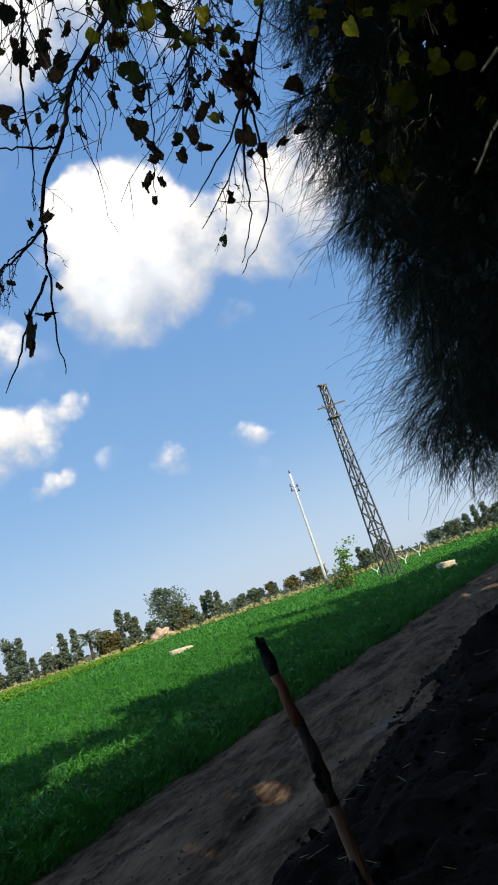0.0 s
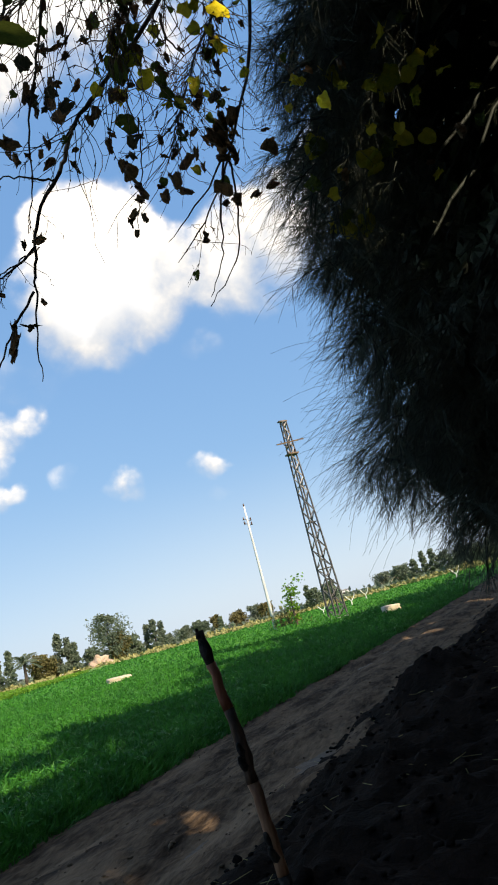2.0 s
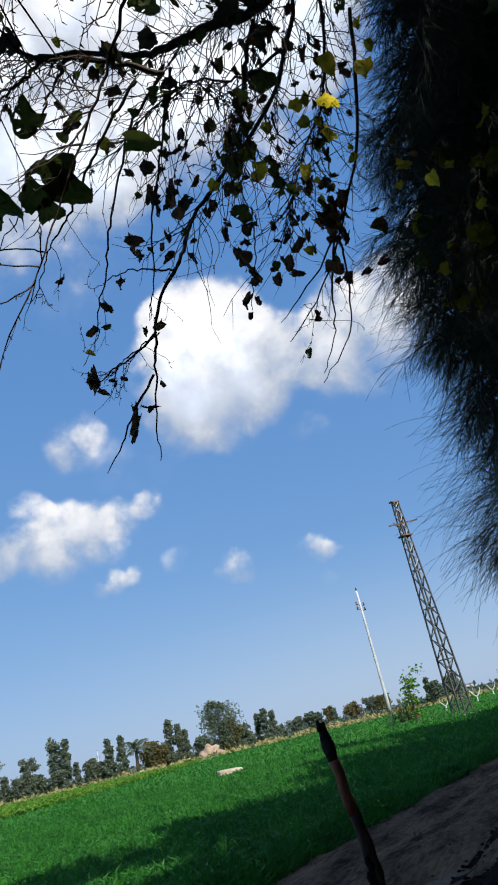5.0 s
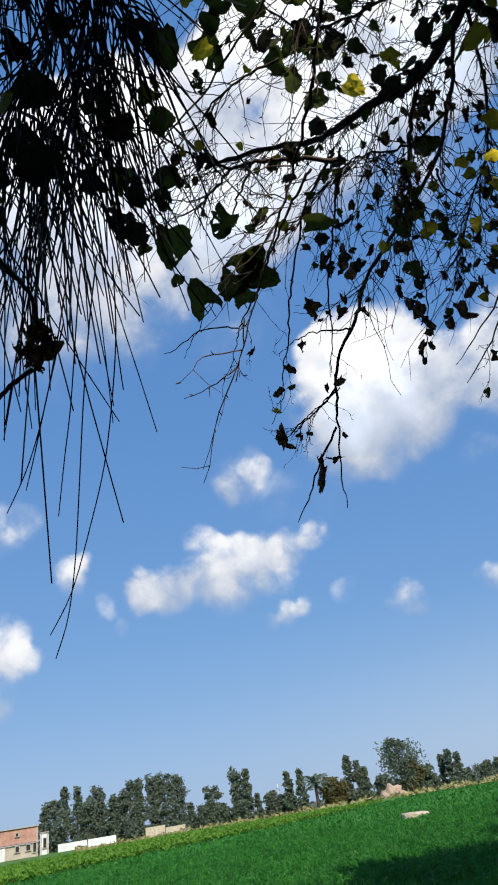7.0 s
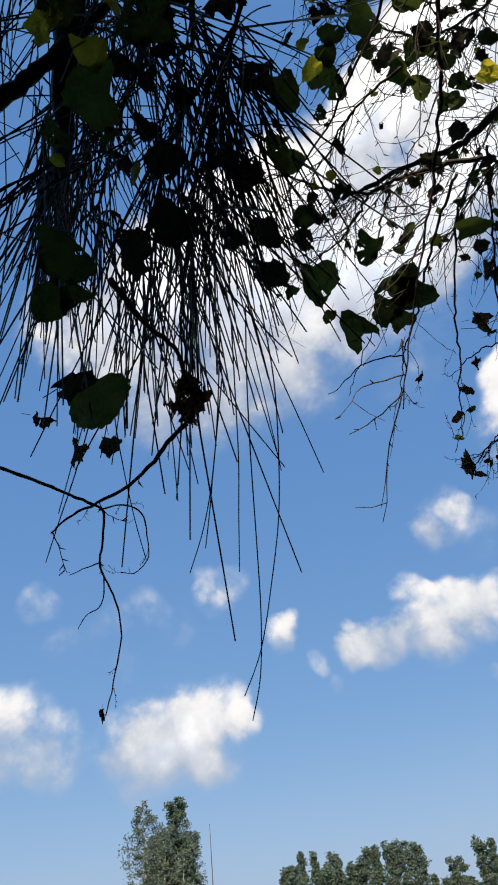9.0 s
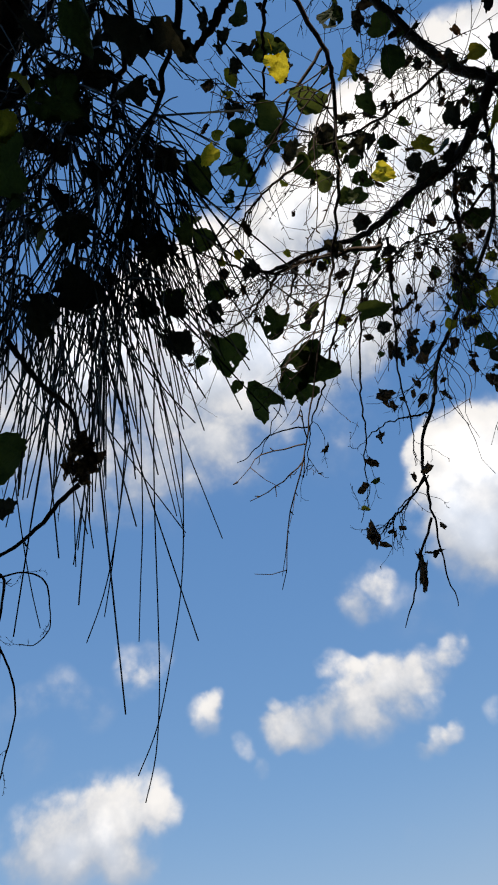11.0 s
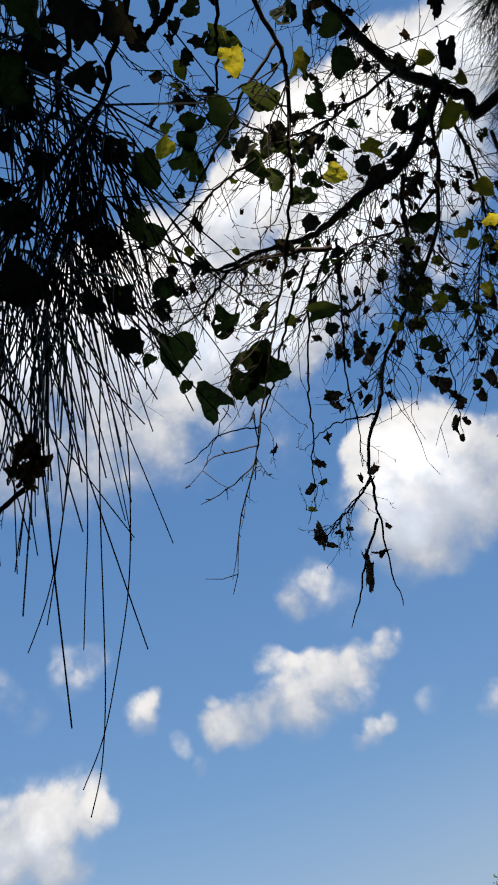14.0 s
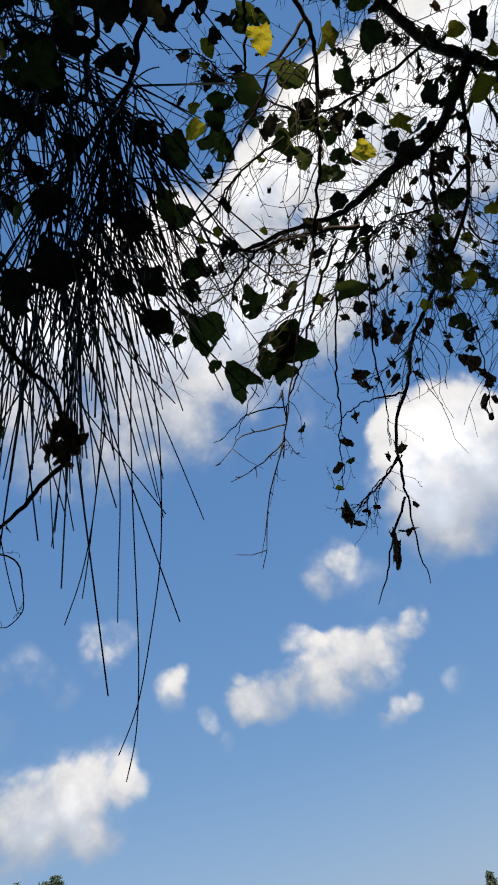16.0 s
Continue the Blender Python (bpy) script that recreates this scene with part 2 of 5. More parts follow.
# Darker copy of NEEDLE: shade and backlight are put into the colour.
NEEDLE_SHADE = material("shade_dark_needles", (0.012, 0.016, 0.012), (0.03, 0.036, 0.022), 12, 0.7, 0.0, 90, by_piece=0.5, by_island=True)
LEAF = material("mulberry_leaf", (0.014, 0.026, 0.006), (0.12, 0.145, 0.026), 3.0, 0.6, 0.3, 22, by_piece=0.5, glow_through=0.5)
LEAF_DULL = material("dull_curling_leaf", (0.012, 0.014, 0.010), (0.085, 0.075, 0.038), 3.0, 0.7, 0.4, 24, by_piece=0.5, glow_through=0.3)
LEAF_DRY = material("withered_leaf", (0.022, 0.015, 0.012), (0.26, 0.14, 0.06), 3.0, 0.8, 0.5, 24, by_piece=0.5, glow_through=0.3)
LEAF_YELLOW = material("yellowing_leaf", (0.10, 0.12, 0.008), (0.50, 0.38, 0.03), 3.0, 0.55, 0.3, 26, by_piece=0.6, glow_through=0.6)
# Yellow leaf with the sun shining through it already put into the colour.
LEAF_SUN_TINTED = material("sun_tinted_yellow_leaf", (0.55, 0.42, 0.02), (0.82, 0.68, 0.05), 3.0, 0.5, 0.2, 26, glow_through=0.75)
CROWN = material("tree_leaves", (0.080, 0.112, 0.075), (0.205, 0.245, 0.160), 0.5, 0.8, 0.0, 6, by_piece=0.6, glow_through=0.3, by_island=True)
CROWN_GREY = material("grey_green_leaves", (0.090, 0.120, 0.085), (0.22, 0.255, 0.180), 0.5, 0.8, 0.0, 6, by_piece=0.6, glow_through=0.3, by_island=True)
CROWN_DRY = material("olive_dry_leaves", (0.08, 0.07, 0.025), (0.22, 0.19, 0.075), 0.5, 0.8, 0.0, 6, by_piece=0.6, glow_through=0.2, by_island=True)
STEEL = material("weathered_galvanised_steel", (0.045, 0.046, 0.052), (0.18, 0.17, 0.16), 1.2, 0.6, 0.2, 30, metal=0.2)
STEEL_PALE = material("pale_lit_steel", (0.22, 0.17, 0.14), (0.62, 0.58, 0.54), 2.5, 0.6, 0.2, 30, metal=0.1)
RUST = material("rusty_steel", (0.10, 0.06, 0.04), (0.30, 0.22, 0.15), 4, 0.7, 0.3, 30, metal=0.2)
POLE = material("white_pole_paint", (0.54, 0.54, 0.53), (0.74, 0.74, 0.73), 2, 0.5, 0.1, 20)
CERAMIC = material("brown_insulator_glaze", (0.05, 0.03, 0.025), (0.12, 0.07, 0.05), 9, 0.25, 0.0, 40)
STICK_RED = material("reddish_inner_bark", (0.20, 0.055, 0.025), (0.52, 0.20, 0.09), 22, 0.6, 0.5, 130, stretch=(1, 1, 0.2))
STICK_BARK = material("brown_stick_bark", (0.03, 0.017, 0.011), (0.17, 0.085, 0.05), 26, 0.8, 0.8, 130, stretch=(1, 1, 0.25))
STICK = material("stripped_stick_wood", (0.16, 0.06, 0.03), (0.42, 0.21, 0.11), 22, 0.7, 0.5, 130, stretch=(1, 1, 0.15))
CHARRED = material("blackened_stick_bark", (0.012, 0.010, 0.009), (0.06, 0.045, 0.035), 30, 0.9, 0.9, 120)
STONE = material("pale_limestone", (0.42, 0.34, 0.24), (0.66, 0.56, 0.42), 3, 0.9, 0.5, 18)
BRICK = material("red_brickwork", (0.38, 0.19, 0.14), (0.58, 0.33, 0.25), 1.2, 0.9, 0.4, 8)
PLASTER = material("grey_render", (0.40, 0.33, 0.26), (0.58, 0.49, 0.40), 0.7, 0.9, 0.2, 6)
CONCRETE = material("bare_concrete", (0.36, 0.33, 0.29), (0.52, 0.49, 0.44), 1.0, 0.9, 0.2, 8)
WHITE = material("whitewash", (0.66, 0.65, 0.62), (0.84, 0.83, 0.80), 1.2, 0.85, 0.2, 8)
DARK = material("dark_opening", (0.015, 0.014, 0.013), (0.04, 0.036, 0.03), 2, 0.6, 0.0, 12)
STRAW = material("heaped_straw_and_rubble", (0.34, 0.23, 0.15), (0.58, 0.42, 0.30), 1.4, 0.95, 0.7, 7)


# ---- mesh helpers ----
def part(name, bm, mat, parent=None, label="", kind="", smooth=True):
    me = bpy.data.meshes.new(name)
    if isinstance(bm, bmesh.types.BMesh):
        bm.to_mesh(me)
        bm.free()
    else:
        me.from_pydata(bm[0], [], bm[1])
    me.materials.append(mat)
    if smooth:
        me.polygons.foreach_set("use_smooth", [True] * len(me.polygons))
    ob = new(name, me)
    if parent is not None:
        ob.parent = parent
    return tagged(ob, label=label, kind=kind)


def thing(name, label, category, place=(0, 0, 0), group="", kind=""):
    e = new(name)
    e.empty_display_size = 0.2
    e.location = place
    return tagged(e, label, category, group, kind)


class Soup:
    """Vertices and faces gathered for one mesh."""

    def __init__(self):
        self.v, self.f = [], []

    def tube(self, pts, r0, r1, sides=5, bend=0.0):
        """A tapered tube through the points, closed at its tip."""
        base, n = len(self.v), len(pts)
        side = None
        for i, p in enumerate(pts):
            d = (pts[min(i + 1, n - 1)] - pts[max(i - 1, 0)])
            d = d.normalized() if d.length > 1e-9 else Vector((0, 0, 1))
            if side is None:
                side = d.cross(Vector((0.31, 0.52, 0.79)))
                if side.length < 1e-3:
                    side = d.cross(Vector((1, 0, 0)))
            side = (side - d * side.dot(d)).normalized()
            up = d.cross(side)
            r = r0 + (r1 - r0) * i / max(1, n - 1)
            if bend:
                r *= 1 + rng.uniform(-bend, bend)
            for k in range(sides):
                a = 2 * math.pi * k / sides
                self.v.append(p + (side * math.cos(a) + up * math.sin(a)) * r)
        for i in range(n - 1):
            for k in range(sides):
                a, b = base + i * sides + k, base + i * sides + (k + 1) % sides
                self.f.append((a, b, b + sides, a + sides))
        self.f.append(tuple(base + (n - 1) * sides + k for k in range(sides)))
        self.f.append(tuple(base + k for k in reversed(range(sides))))

    def box(self, c, size, turn=0.0):
        b = len(self.v)
        ca, sa = math.cos(turn), math.sin(turn)
        for dz in (-0.5, 0.5):
            for dx, dy in ((-0.5, -0.5), (0.5, -0.5), (0.5, 0.5), (-0.5, 0.5)):
                x, y = dx * size[0], dy * size[1]
                self.v.append(Vector((c[0] + x * ca - y * sa, c[1] + x * sa + y * ca, c[2] + dz * size[2])))
        for q in ((3, 2, 1, 0), (4, 5, 6, 7), (0, 1, 5, 4), (1, 2, 6, 5), (2, 3, 7, 6), (3, 0, 4, 7)):
            self.f.append(tuple(b + i for i in q))

    def blade(self, p, tip, width, bow):
        """A bent leaf blade of two quads' length."""
        b = len(self.v)
        d = tip - p
        s = d.cross(Vector((rng.uniform(-1, 1), rng.uniform(-1, 1), 0.3)))
        s = s.normalized() * width if s.length > 1e-6 else Vector((width, 0, 0))
        mid = p + d * 0.55 + bow
        self.v += [p - s * 0.5, p + s * 0.5, mid + s * 0.5, mid - s * 0.5, tip]
        self.f += [(b, b + 1, b + 2, b + 3), (b + 3, b + 2, b + 4)]

    def tuft(self, p, size, droop=0.3):
        """One leaf clump: a small folded leaf spray of four facets."""
        b = len(self.v)
        a = Vector((rng.gauss(0, 1), rng.gauss(0, 1), rng.gauss(0, 0.6) - droop)).normalized() * size
        s = a.cross(Vector((rng.gauss(0, 1), rng.gauss(0, 1), rng.gauss(0, 1)))).normalized() * size * 0.36
        k = a.cross(s).normalized() * size * 0.18
        self.v += [p, p + a * 0.5 + s, p + a, p + a * 0.5 - s, p + a * 0.5 + k]
        self.f += [(b, b + 1, b + 4), (b + 1, b + 2, b + 4), (b + 2, b + 3, b + 4), (b + 3, b, b + 4)]

    def mesh(self):
        return ([tuple(p) for p in self.v], self.f)


def smooth_line(pts, steps=4, jitter=0.0):
    """A Catmull-Rom line through the points."""
    out = []
    n = len(pts)
    for i in range(n - 1):
        a, b, c, d = pts[max(i - 1, 0)], pts[i], pts[i + 1], pts[min(i + 2, n - 1)]
        for k in range(steps):
            t = k / steps
            p = 0.5 * (2 * b + (c - a) * t + (2 * a - 5 * b + 4 * c - d) * t * t + (3 * b - a - 3 * c + d) * t ** 3)
            if jitter and (i or k):
                p = p + Vector((rng.gauss(0, jitter), rng.gauss(0, jitter), rng.gauss(0, jitter)))
            out.append(p)
    out.append(pts[-1].copy())
    return out


def grid(fn, us, vs):
    """A sheet of points fn(u, v) over the two ranges."""
    verts = [tuple(fn(u, v)) for u in us for v in vs]
    m = len(vs)
    faces = [(i * m + j, (i + 1) * m + j, (i + 1) * m + j + 1, i * m + j + 1) for i in range(len(us) - 1) for j in range(m - 1)]
    return (verts, faces)


def spaced(a, b, n, power=1.0):
    return [a + (b - a) * (i / (n - 1)) ** power for i in range(n)]


def rough_height(p, big=0.04, small=0.012):
    return big * noise.noise(p * 0.9) + small * noise.noise(p * 5.0) + small * 0.5 * noise.noise(p * 17.0)


# ---- ground ----
ground = part("ground", grid(lambda u, v: Vector((u, v, -0.06)), spaced(-3000, 3000, 41), spaced(-3000, 3000, 41)), SOIL)
tagged(ground, "brown farm soil reaching to the horizon", "ground", kind="structure")


def track_point(q, s):
    p = along(s, q)
    wob = 0.12 * math.sin(s * 0.55) + 0.06 * math.sin(s * 1.7)
    ruts = -0.05 * (math.exp(-((q + 4.35 + wob) / 0.2) ** 2) + math.exp(-((q + 3.05 + wob) / 0.22) ** 2)) + 0.03 * math.exp(-((q + 3.7 + wob) / 0.3) ** 2)
    edge = -0.10 * max(0.0, (abs(q + 3.9) - 1.3) / 0.3)
    return Vector((q, s, ruts + edge + rough_height(p, 0.045, 0.03) + 0.02 * abs(noise.noise(p * 9.0))))


road = part("road", grid(track_point, spaced(-5.5, -2.0, 84), spaced(-6, 110, 620, 1.6)), TRACK)
road.matrix_world = Matrix((N, U, (0, 0, 1))).transposed().to_4x4()
tagged(road, "rutted dirt track of dry trodden earth", "dirt track", kind="structure")

HEAP = (along(8.3, -2.0), along(6.3, -1.2), along(11.5, -1.3))


def bank_point(q, s):
    p = along(s, q)
    rise = 0.22 * max(0.0, min(1.0, (q + 2.7) / 1.0)) ** 1.5
    for h, (height, wide) in zip(HEAP, ((0.38, 0.5), (0.18, 0.8), (0.22, 1.0))):
        rise += height * math.exp(-((p - h).length_squared) / wide ** 2)
    near = math.exp(-(p.x ** 2 + p.y ** 2) / 1.2)
    p.z = rise * (1 - 0.8 * near) - 0.03 + (rough_height(p, 0.12, 0.10) + 0.05 * abs(noise.noise(p * 3.3))) * (0.4 if q < -2.4 else 1.0)
    return p


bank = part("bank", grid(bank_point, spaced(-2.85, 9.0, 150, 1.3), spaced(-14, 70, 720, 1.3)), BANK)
tagged(bank, "clodded earth bank under the trees, its shade put into the colour", "earth bank", kind="structure")

# clods and straws on the bank and the track's edge
CLOD = bmesh.new()
bmesh.ops.create_icosphere(CLOD, subdivisions=1, radius=1.0)
CLOD_V, CLOD_F = [v.co.copy() for v in CLOD.verts], [tuple(v.index for v in f.verts) for f in CLOD.faces]
CLOD.free()


def clod(soup, p, r):
    """One uneven lump of earth, half sunk."""
    b, flatten, off = len(soup.v), rng.uniform(0.45, 0.8), Vector((rng.uniform(0, 90), 0, 0))
    for v in CLOD_V:
        soup.v.append(p + Vector((v.x, v.y, v.z * flatten)) * r * (1 + 0.75 * noise.noise(v * 1.3 + off)))
    soup.f += [tuple(b + i for i in f) for f in CLOD_F]


litter = Soup()
for _ in range(2600):
    s, q = rng.uniform(1.0, 13.0), rng.uniform(-2.9, 0.8)
    clod(litter, bank_point(q, s), rng.uniform(0.006, 0.028) * (2.2 if rng.random() < 0.08 else 1))
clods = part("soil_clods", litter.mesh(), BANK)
tagged(clods, "loose soil clods strewn over the bank, shade-dark in colour", "soil clods", kind="stuff")
crumbs = Soup()
for _ in range(2600):
    s, q = 1.5 + 20 * rng.random() ** 1.4, rng.gauss(-3.6, 0.8)
    if q < -5.2 or q > -2.2:
        continue
    p = track_point(q, s)
    clod(crumbs, along(p.y, p.x, p.z), rng.uniform(0.004, 0.013) * (2.0 if rng.random() < 0.08 else 1))
tagged(part("earth_crumbs", crumbs.mesh(), TRACK), "brown earth crumbs strewn over the track", "earth crumbs", kind="stuff")
straws = Soup()
for _ in range(260):
    s, q = rng.uniform(1.5, 12.0), rng.uniform(-2.9, 0.8)
    p = bank_point(q, s) + Vector((0, 0, 0.012))
    a = rng.uniform(0, 6.28)
    l = rng.uniform(0.03, 0.16)
    straws.tube([p, p + Vector((math.cos(a) * l, math.sin(a) * l, rng.uniform(0.0, 0.03)))], 0.0022, 0.001, 4)
tagged(part("dry_straws", straws.mesh(), VERGE), "dry straws lying on the dark bank", "straw", kind="stuff")


# ---- the wheat field ----
def wheat_top(x, y):
    p = Vector((x, y, 0))
    q = p.dot(N)
    z = 0.24 + 0.05 * noise.noise(p * 0.5) + 0.035 * noise.noise(p * 2.3)
    return z * max(0.0, min(1.0, (-5.05 - q) / 0.3)) - 0.03


def sward_point(q, s):
    p = along(s, q)
    p.z = wheat_top(p.x, p.y) - 0.10
    return p


sward = part("wheat_field", grid(sward_point, spaced(-5.0, -40, 150, 1.6), spaced(-8, 95, 300, 1.3)), WHEAT_FAR)
tagged(sward, "dense green young wheat field", "wheat field", kind="stuff")


def far_point(u, v):
    a, d = radians(u), v
    p = Vector((-math.sin(a) * d, math.cos(a) * d, 0))
    q = p.dot(N)
    p.z = 0.16 + 0.04 * noise.noise(p * 0.35) - (0.4 if q > -5.3 else 0.13 if q > -39 and p.dot(U) < 94 else 0)
    return p


far_field = part("far_wheat_field", grid(far_point, spaced(-32, 75, 120), spaced(14, 170, 70, 1.6)), WHEAT_FAR)
tagged(far_field, "green wheat reaching to the distant tree line", "wheat field", kind="stuff")

def crop_edge(y):
    return -21.0 - 4.5 * math.exp(-((y - 36) / 16) ** 2)


blades = Soup()
for i in range(34000):
    d = 4.5 + 33 * rng.random() ** 1.35
    p = flat(rng.uniform(-29, 50), d)
    q = p.dot(N)
    if q > -5.12:
        continue
    p.z = max(0.0, wheat_top(p.x, p.y) - 0.15)
    tall = rng.uniform(0.65, 1.15)
    turn = rng.uniform(0, 6.28)
    # a tuft: blades that rise from one root and bend outwards
    for k in range(6 if d < 14 else 5 if d < 24 else 4):
        a = turn + k * 1.25 + rng.uniform(-0.4, 0.4)
        c = Vector((math.cos(a), math.sin(a), 0))
        h = rng.uniform(0.17, 0.30) * tall
        out = rng.uniform(0.05, 0.19)
        blades.blade(p + c * 0.012, p + c * out + Vector((0, 0, h * rng.uniform(0.62, 1.0))), rng.uniform(0.010, 0.018) * (1 + d / 30), c * -0.3 * out + Vector((0, 0, h * 0.22)))
for i in range(9000):
    s, q = 1 + 34 * rng.random() ** 1.5, -5.0 - 0.55 * rng.random()
    p = along(s, q, -0.03)
    for k in range(3):
        a = rng.uniform(0, 6.28)
        c = Vector((math.cos(a), math.sin(a), 0)) + N * 0.5
        h = rng.uniform(0.10, 0.24) * (0.6 + 0.7 * min(1, (-5.0 - q) / 0.4))
        blades.blade(p + c * 0.01, p + c * rng.uniform(0.03, 0.12) + Vector((0, 0, h)), rng.uniform(0.007, 0.013) * (1 + s / 24), c * -0.02 + Vector((0, 0, h * 0.15)))
for i in range(11000):
    d = 36 + 80 * rng.random() ** 1.3
    p = flat(rng.uniform(-20, 50), d)
    if p.dot(N) > -5.6 or p.x < crop_edge(p.y):
        continue
    p.z = 0.17
    for k in range(3):
        a = rng.uniform(0, 6.28)
        c = Vector((math.cos(a), math.sin(a), 0))
        blades.blade(p + c * 0.05, p + c * rng.uniform(0.1, 0.3) + Vector((0, 0, rng.uniform(0.08, 0.2))), 0.0011 * d, Vector((0, 0, 0.03)))
wheat = part("wheat_blades", blades.mesh(), WHEAT, smooth=False)
tagged(wheat, "long narrow green wheat blades", "wheat", kind="stuff")

# broad-leaved crop beyond the wheat
crop = Soup()


crop_sheet = part("crop_field", grid(lambda u, v: Vector((crop_edge(v) - u, v, 0.34 + 0.1 * noise.noise(Vector((u, v, 0)) * 0.6) - (0.3 if u < 0.4 else 0))), spaced(0, 110, 60, 1.5), spaced(6, 150, 90)), BROADLEAF)
tagged(crop_sheet, "broad-leaved green vegetable crop", "crop field", kind="stuff")
for i in range(24000):
    v = rng.uniform(8, 90)
    u = 30 * rng.random() ** 1.6
    p = Vector((crop_edge(v) - u, v, 0.34 + 0.1 * noise.noise(Vector((u, v, 0)) * 0.6)))
    for k in range(3):
        crop.tuft(p + Vector((rng.uniform(-0.2, 0.2), rng.uniform(-0.2, 0.2), rng.uniform(-0.1, 0.12))), rng.uniform(0.15, 0.29), -0.4)
tagged(part("crop_leaves", crop.mesh(), BROADLEAF, smooth=False), "large upright leaves of the green crop", "crop", kind="stuff")


# ---- trees in the distance ----
def crown_tree(name, label, place, h, w, mat, shape="oval", bare=0.25, n=900, leaf=0.5, lean=0.0, group="distant trees", tight=1.0, bark=BARK):
    """A tapered trunk, limbs that fork from it, and a crown of small clumps round the limbs' ends."""
    t = thing(name, label, "tree", place, group)
    wood, leaves = Soup(), Soup()
    top = Vector((lean, 0, h * 0.93))
    spine = smooth_line([Vector((0, 0, -0.2)), Vector((lean * 0.2, 0, h * 0.35)), Vector((lean * 0.6, rng.uniform(-0.03, 0.03) * h, h * 0.65)), top], 3)
    wood.tube(spine, 0.018 * h + 0.05, 0.02, 7)
    ends = []
    count = max(14, int(h * 2.4))
    for i in range(count):
        f = bare + (1 - bare) * (i + rng.random() * 0.8) / count
        p = spine[min(len(spine) - 1, int(f * (len(spine) - 1)))] .lerp(top, max(0, f - 0.8))
        p = Vector((p.x, p.y, h * f * 0.97))
        g = (f - bare) / (1 - bare)
        reach = {"oval": math.sin(math.pi * (0.12 + 0.8 * g)) ** 0.7, "spire": (1.02 - g) ** 0.75, "column": 0.75 + 0.25 * math.sin(math.pi * g), "vase": 0.35 + 0.65 * g}[shape] * w * 0.5
        a = i * 2.4 + rng.uniform(-0.5, 0.5)
        reach *= rng.uniform(0.55, 1.15)
        e = p + Vector((math.cos(a) * reach, math.sin(a) * reach, rng.uniform(0.0, 0.35) * reach))
        wood.tube(smooth_line([p, p.lerp(e, 0.5) + Vector((0, 0, 0.1 * reach)), e], 2), 0.0045 * h * (1.1 - g) + 0.01, 0.008, 5)
        ends.append((e, reach))
        ends.append((p.lerp(e, 0.6), reach))
    leafy = rng.sample(ends, int(len(ends) * 0.82))
    soft = lambda k: max(-1.7, min(1.7, rng.gauss(0, 1))) * k
    for i in range(n):
        e, reach = rng.choice(leafy)
        s = max(0.33 * reach, 0.034 * h) * (0.75 if shape == "spire" else 1.0) * tight
        leaves.tuft(e + Vector((soft(s), soft(s), soft(s * 0.9))), leaf * rng.uniform(0.5, 1.2), 0.35)
    part("trunk", wood.mesh(), bark, t)
    part("crown", leaves.mesh(), mat, t, smooth=False)
    return t


def palm(place, h):
    t = thing("date_palm", "date palm with arching grey-green fronds", "palm", place, "distant trees")
    wood = Soup()
    wood.tube([Vector((0, 0, h * f)) for f in (-0.05, 0.2, 0.4, 0.62)], 0.32, 0.24, 8, 0.12)
    part("trunk", wood.mesh(), BARK, t)
    for i in range(34):
        frond = Soup()
        a, rise = i * 2.4, rng.uniform(-0.2, 1.25)
        d = Vector((math.cos(a), math.sin(a), 0))
        l = h * rng.uniform(0.42, 0.52)
        pts = [Vector((0, 0, h * 0.61)) + d * l * f * math.cos(rise * (1 - 0.3 * f)) + Vector((0, 0, l * (math.sin(rise) * f - 0.45 * f * f))) for f in (0, 0.25, 0.5, 0.75, 1)]
        frond.tube(smooth_line(pts, 2), 0.05, 0.01, 4)
        for p in smooth_line(pts, 5)[3:]:
            for sgn in (-1, 1):
                side = d.cross(Vector((0, 0, 1))) * sgn
                frond.blade(p, p + side * 0.4 + d * 0.25 + Vector((0, 0, -0.15)), 0.09, Vector((0, 0, 0.05)))
        part("frond", frond.mesh(), CROWN_GREY, t, smooth=False)
    return t


def polar(az, d):
    return flat(az, d, 0.0)


# the pair of tall gums before the village
crown_tree("gum_tree", "tall grey-green eucalyptus with bare lower trunks", polar(48.2, 134), 20.3, 7.0, CROWN_GREY, "oval", 0.2, 6200, 0.36, -0.8, tight=0.5, bark=GUM_BARK)
crown_tree("gum_tree", "tall dark green eucalyptus beside the village houses", polar(46.0, 132), 20.2, 6.2, CROWN, "oval", 0.16, 11000, 0.42, tight=0.55)
crown_tree("gum_tree", "thin half-bare young eucalyptus by the houses", polar(44.5, 130), 15.0, 4.0, CROWN_GREY, "spire", 0.2, 2600, 0.36)
crown_tree("gum_tree", "slender pale-trunked eucalyptus with sparse leaves", polar(47.3, 131), 15.0, 4.6, CROWN_GREY, "oval", 0.4, 2400, 0.42)
for az, d, h, w, n in ((46.9, 128, 13.0, 3.0, 800), (45.5, 127, 12.0, 2.6, 700), (45.1, 128, 14.5, 2.8, 900), (46.5, 129, 16.0, 3.4, 900)):
    crown_tree("gum_tree", "slim pale-trunked young eucalyptus with thin foliage", polar(az, d), h, w, CROWN_GREY, "oval", 0.42, n, 0.5, rng.uniform(-0.6, 0.6), tight=0.6, bark=GUM_BARK)
aerial = thing("aerial_mast", "thin bare aerial mast above the houses", "mast", polar(43.4, 138))
aerial_pole = Soup()
aerial_pole.tube([Vector((0, 0, z)) for z in (0, 5, 11, 16.4)], 0.12, 0.05, 6)
part("pole", aerial_pole.mesh(), STEEL, aerial)
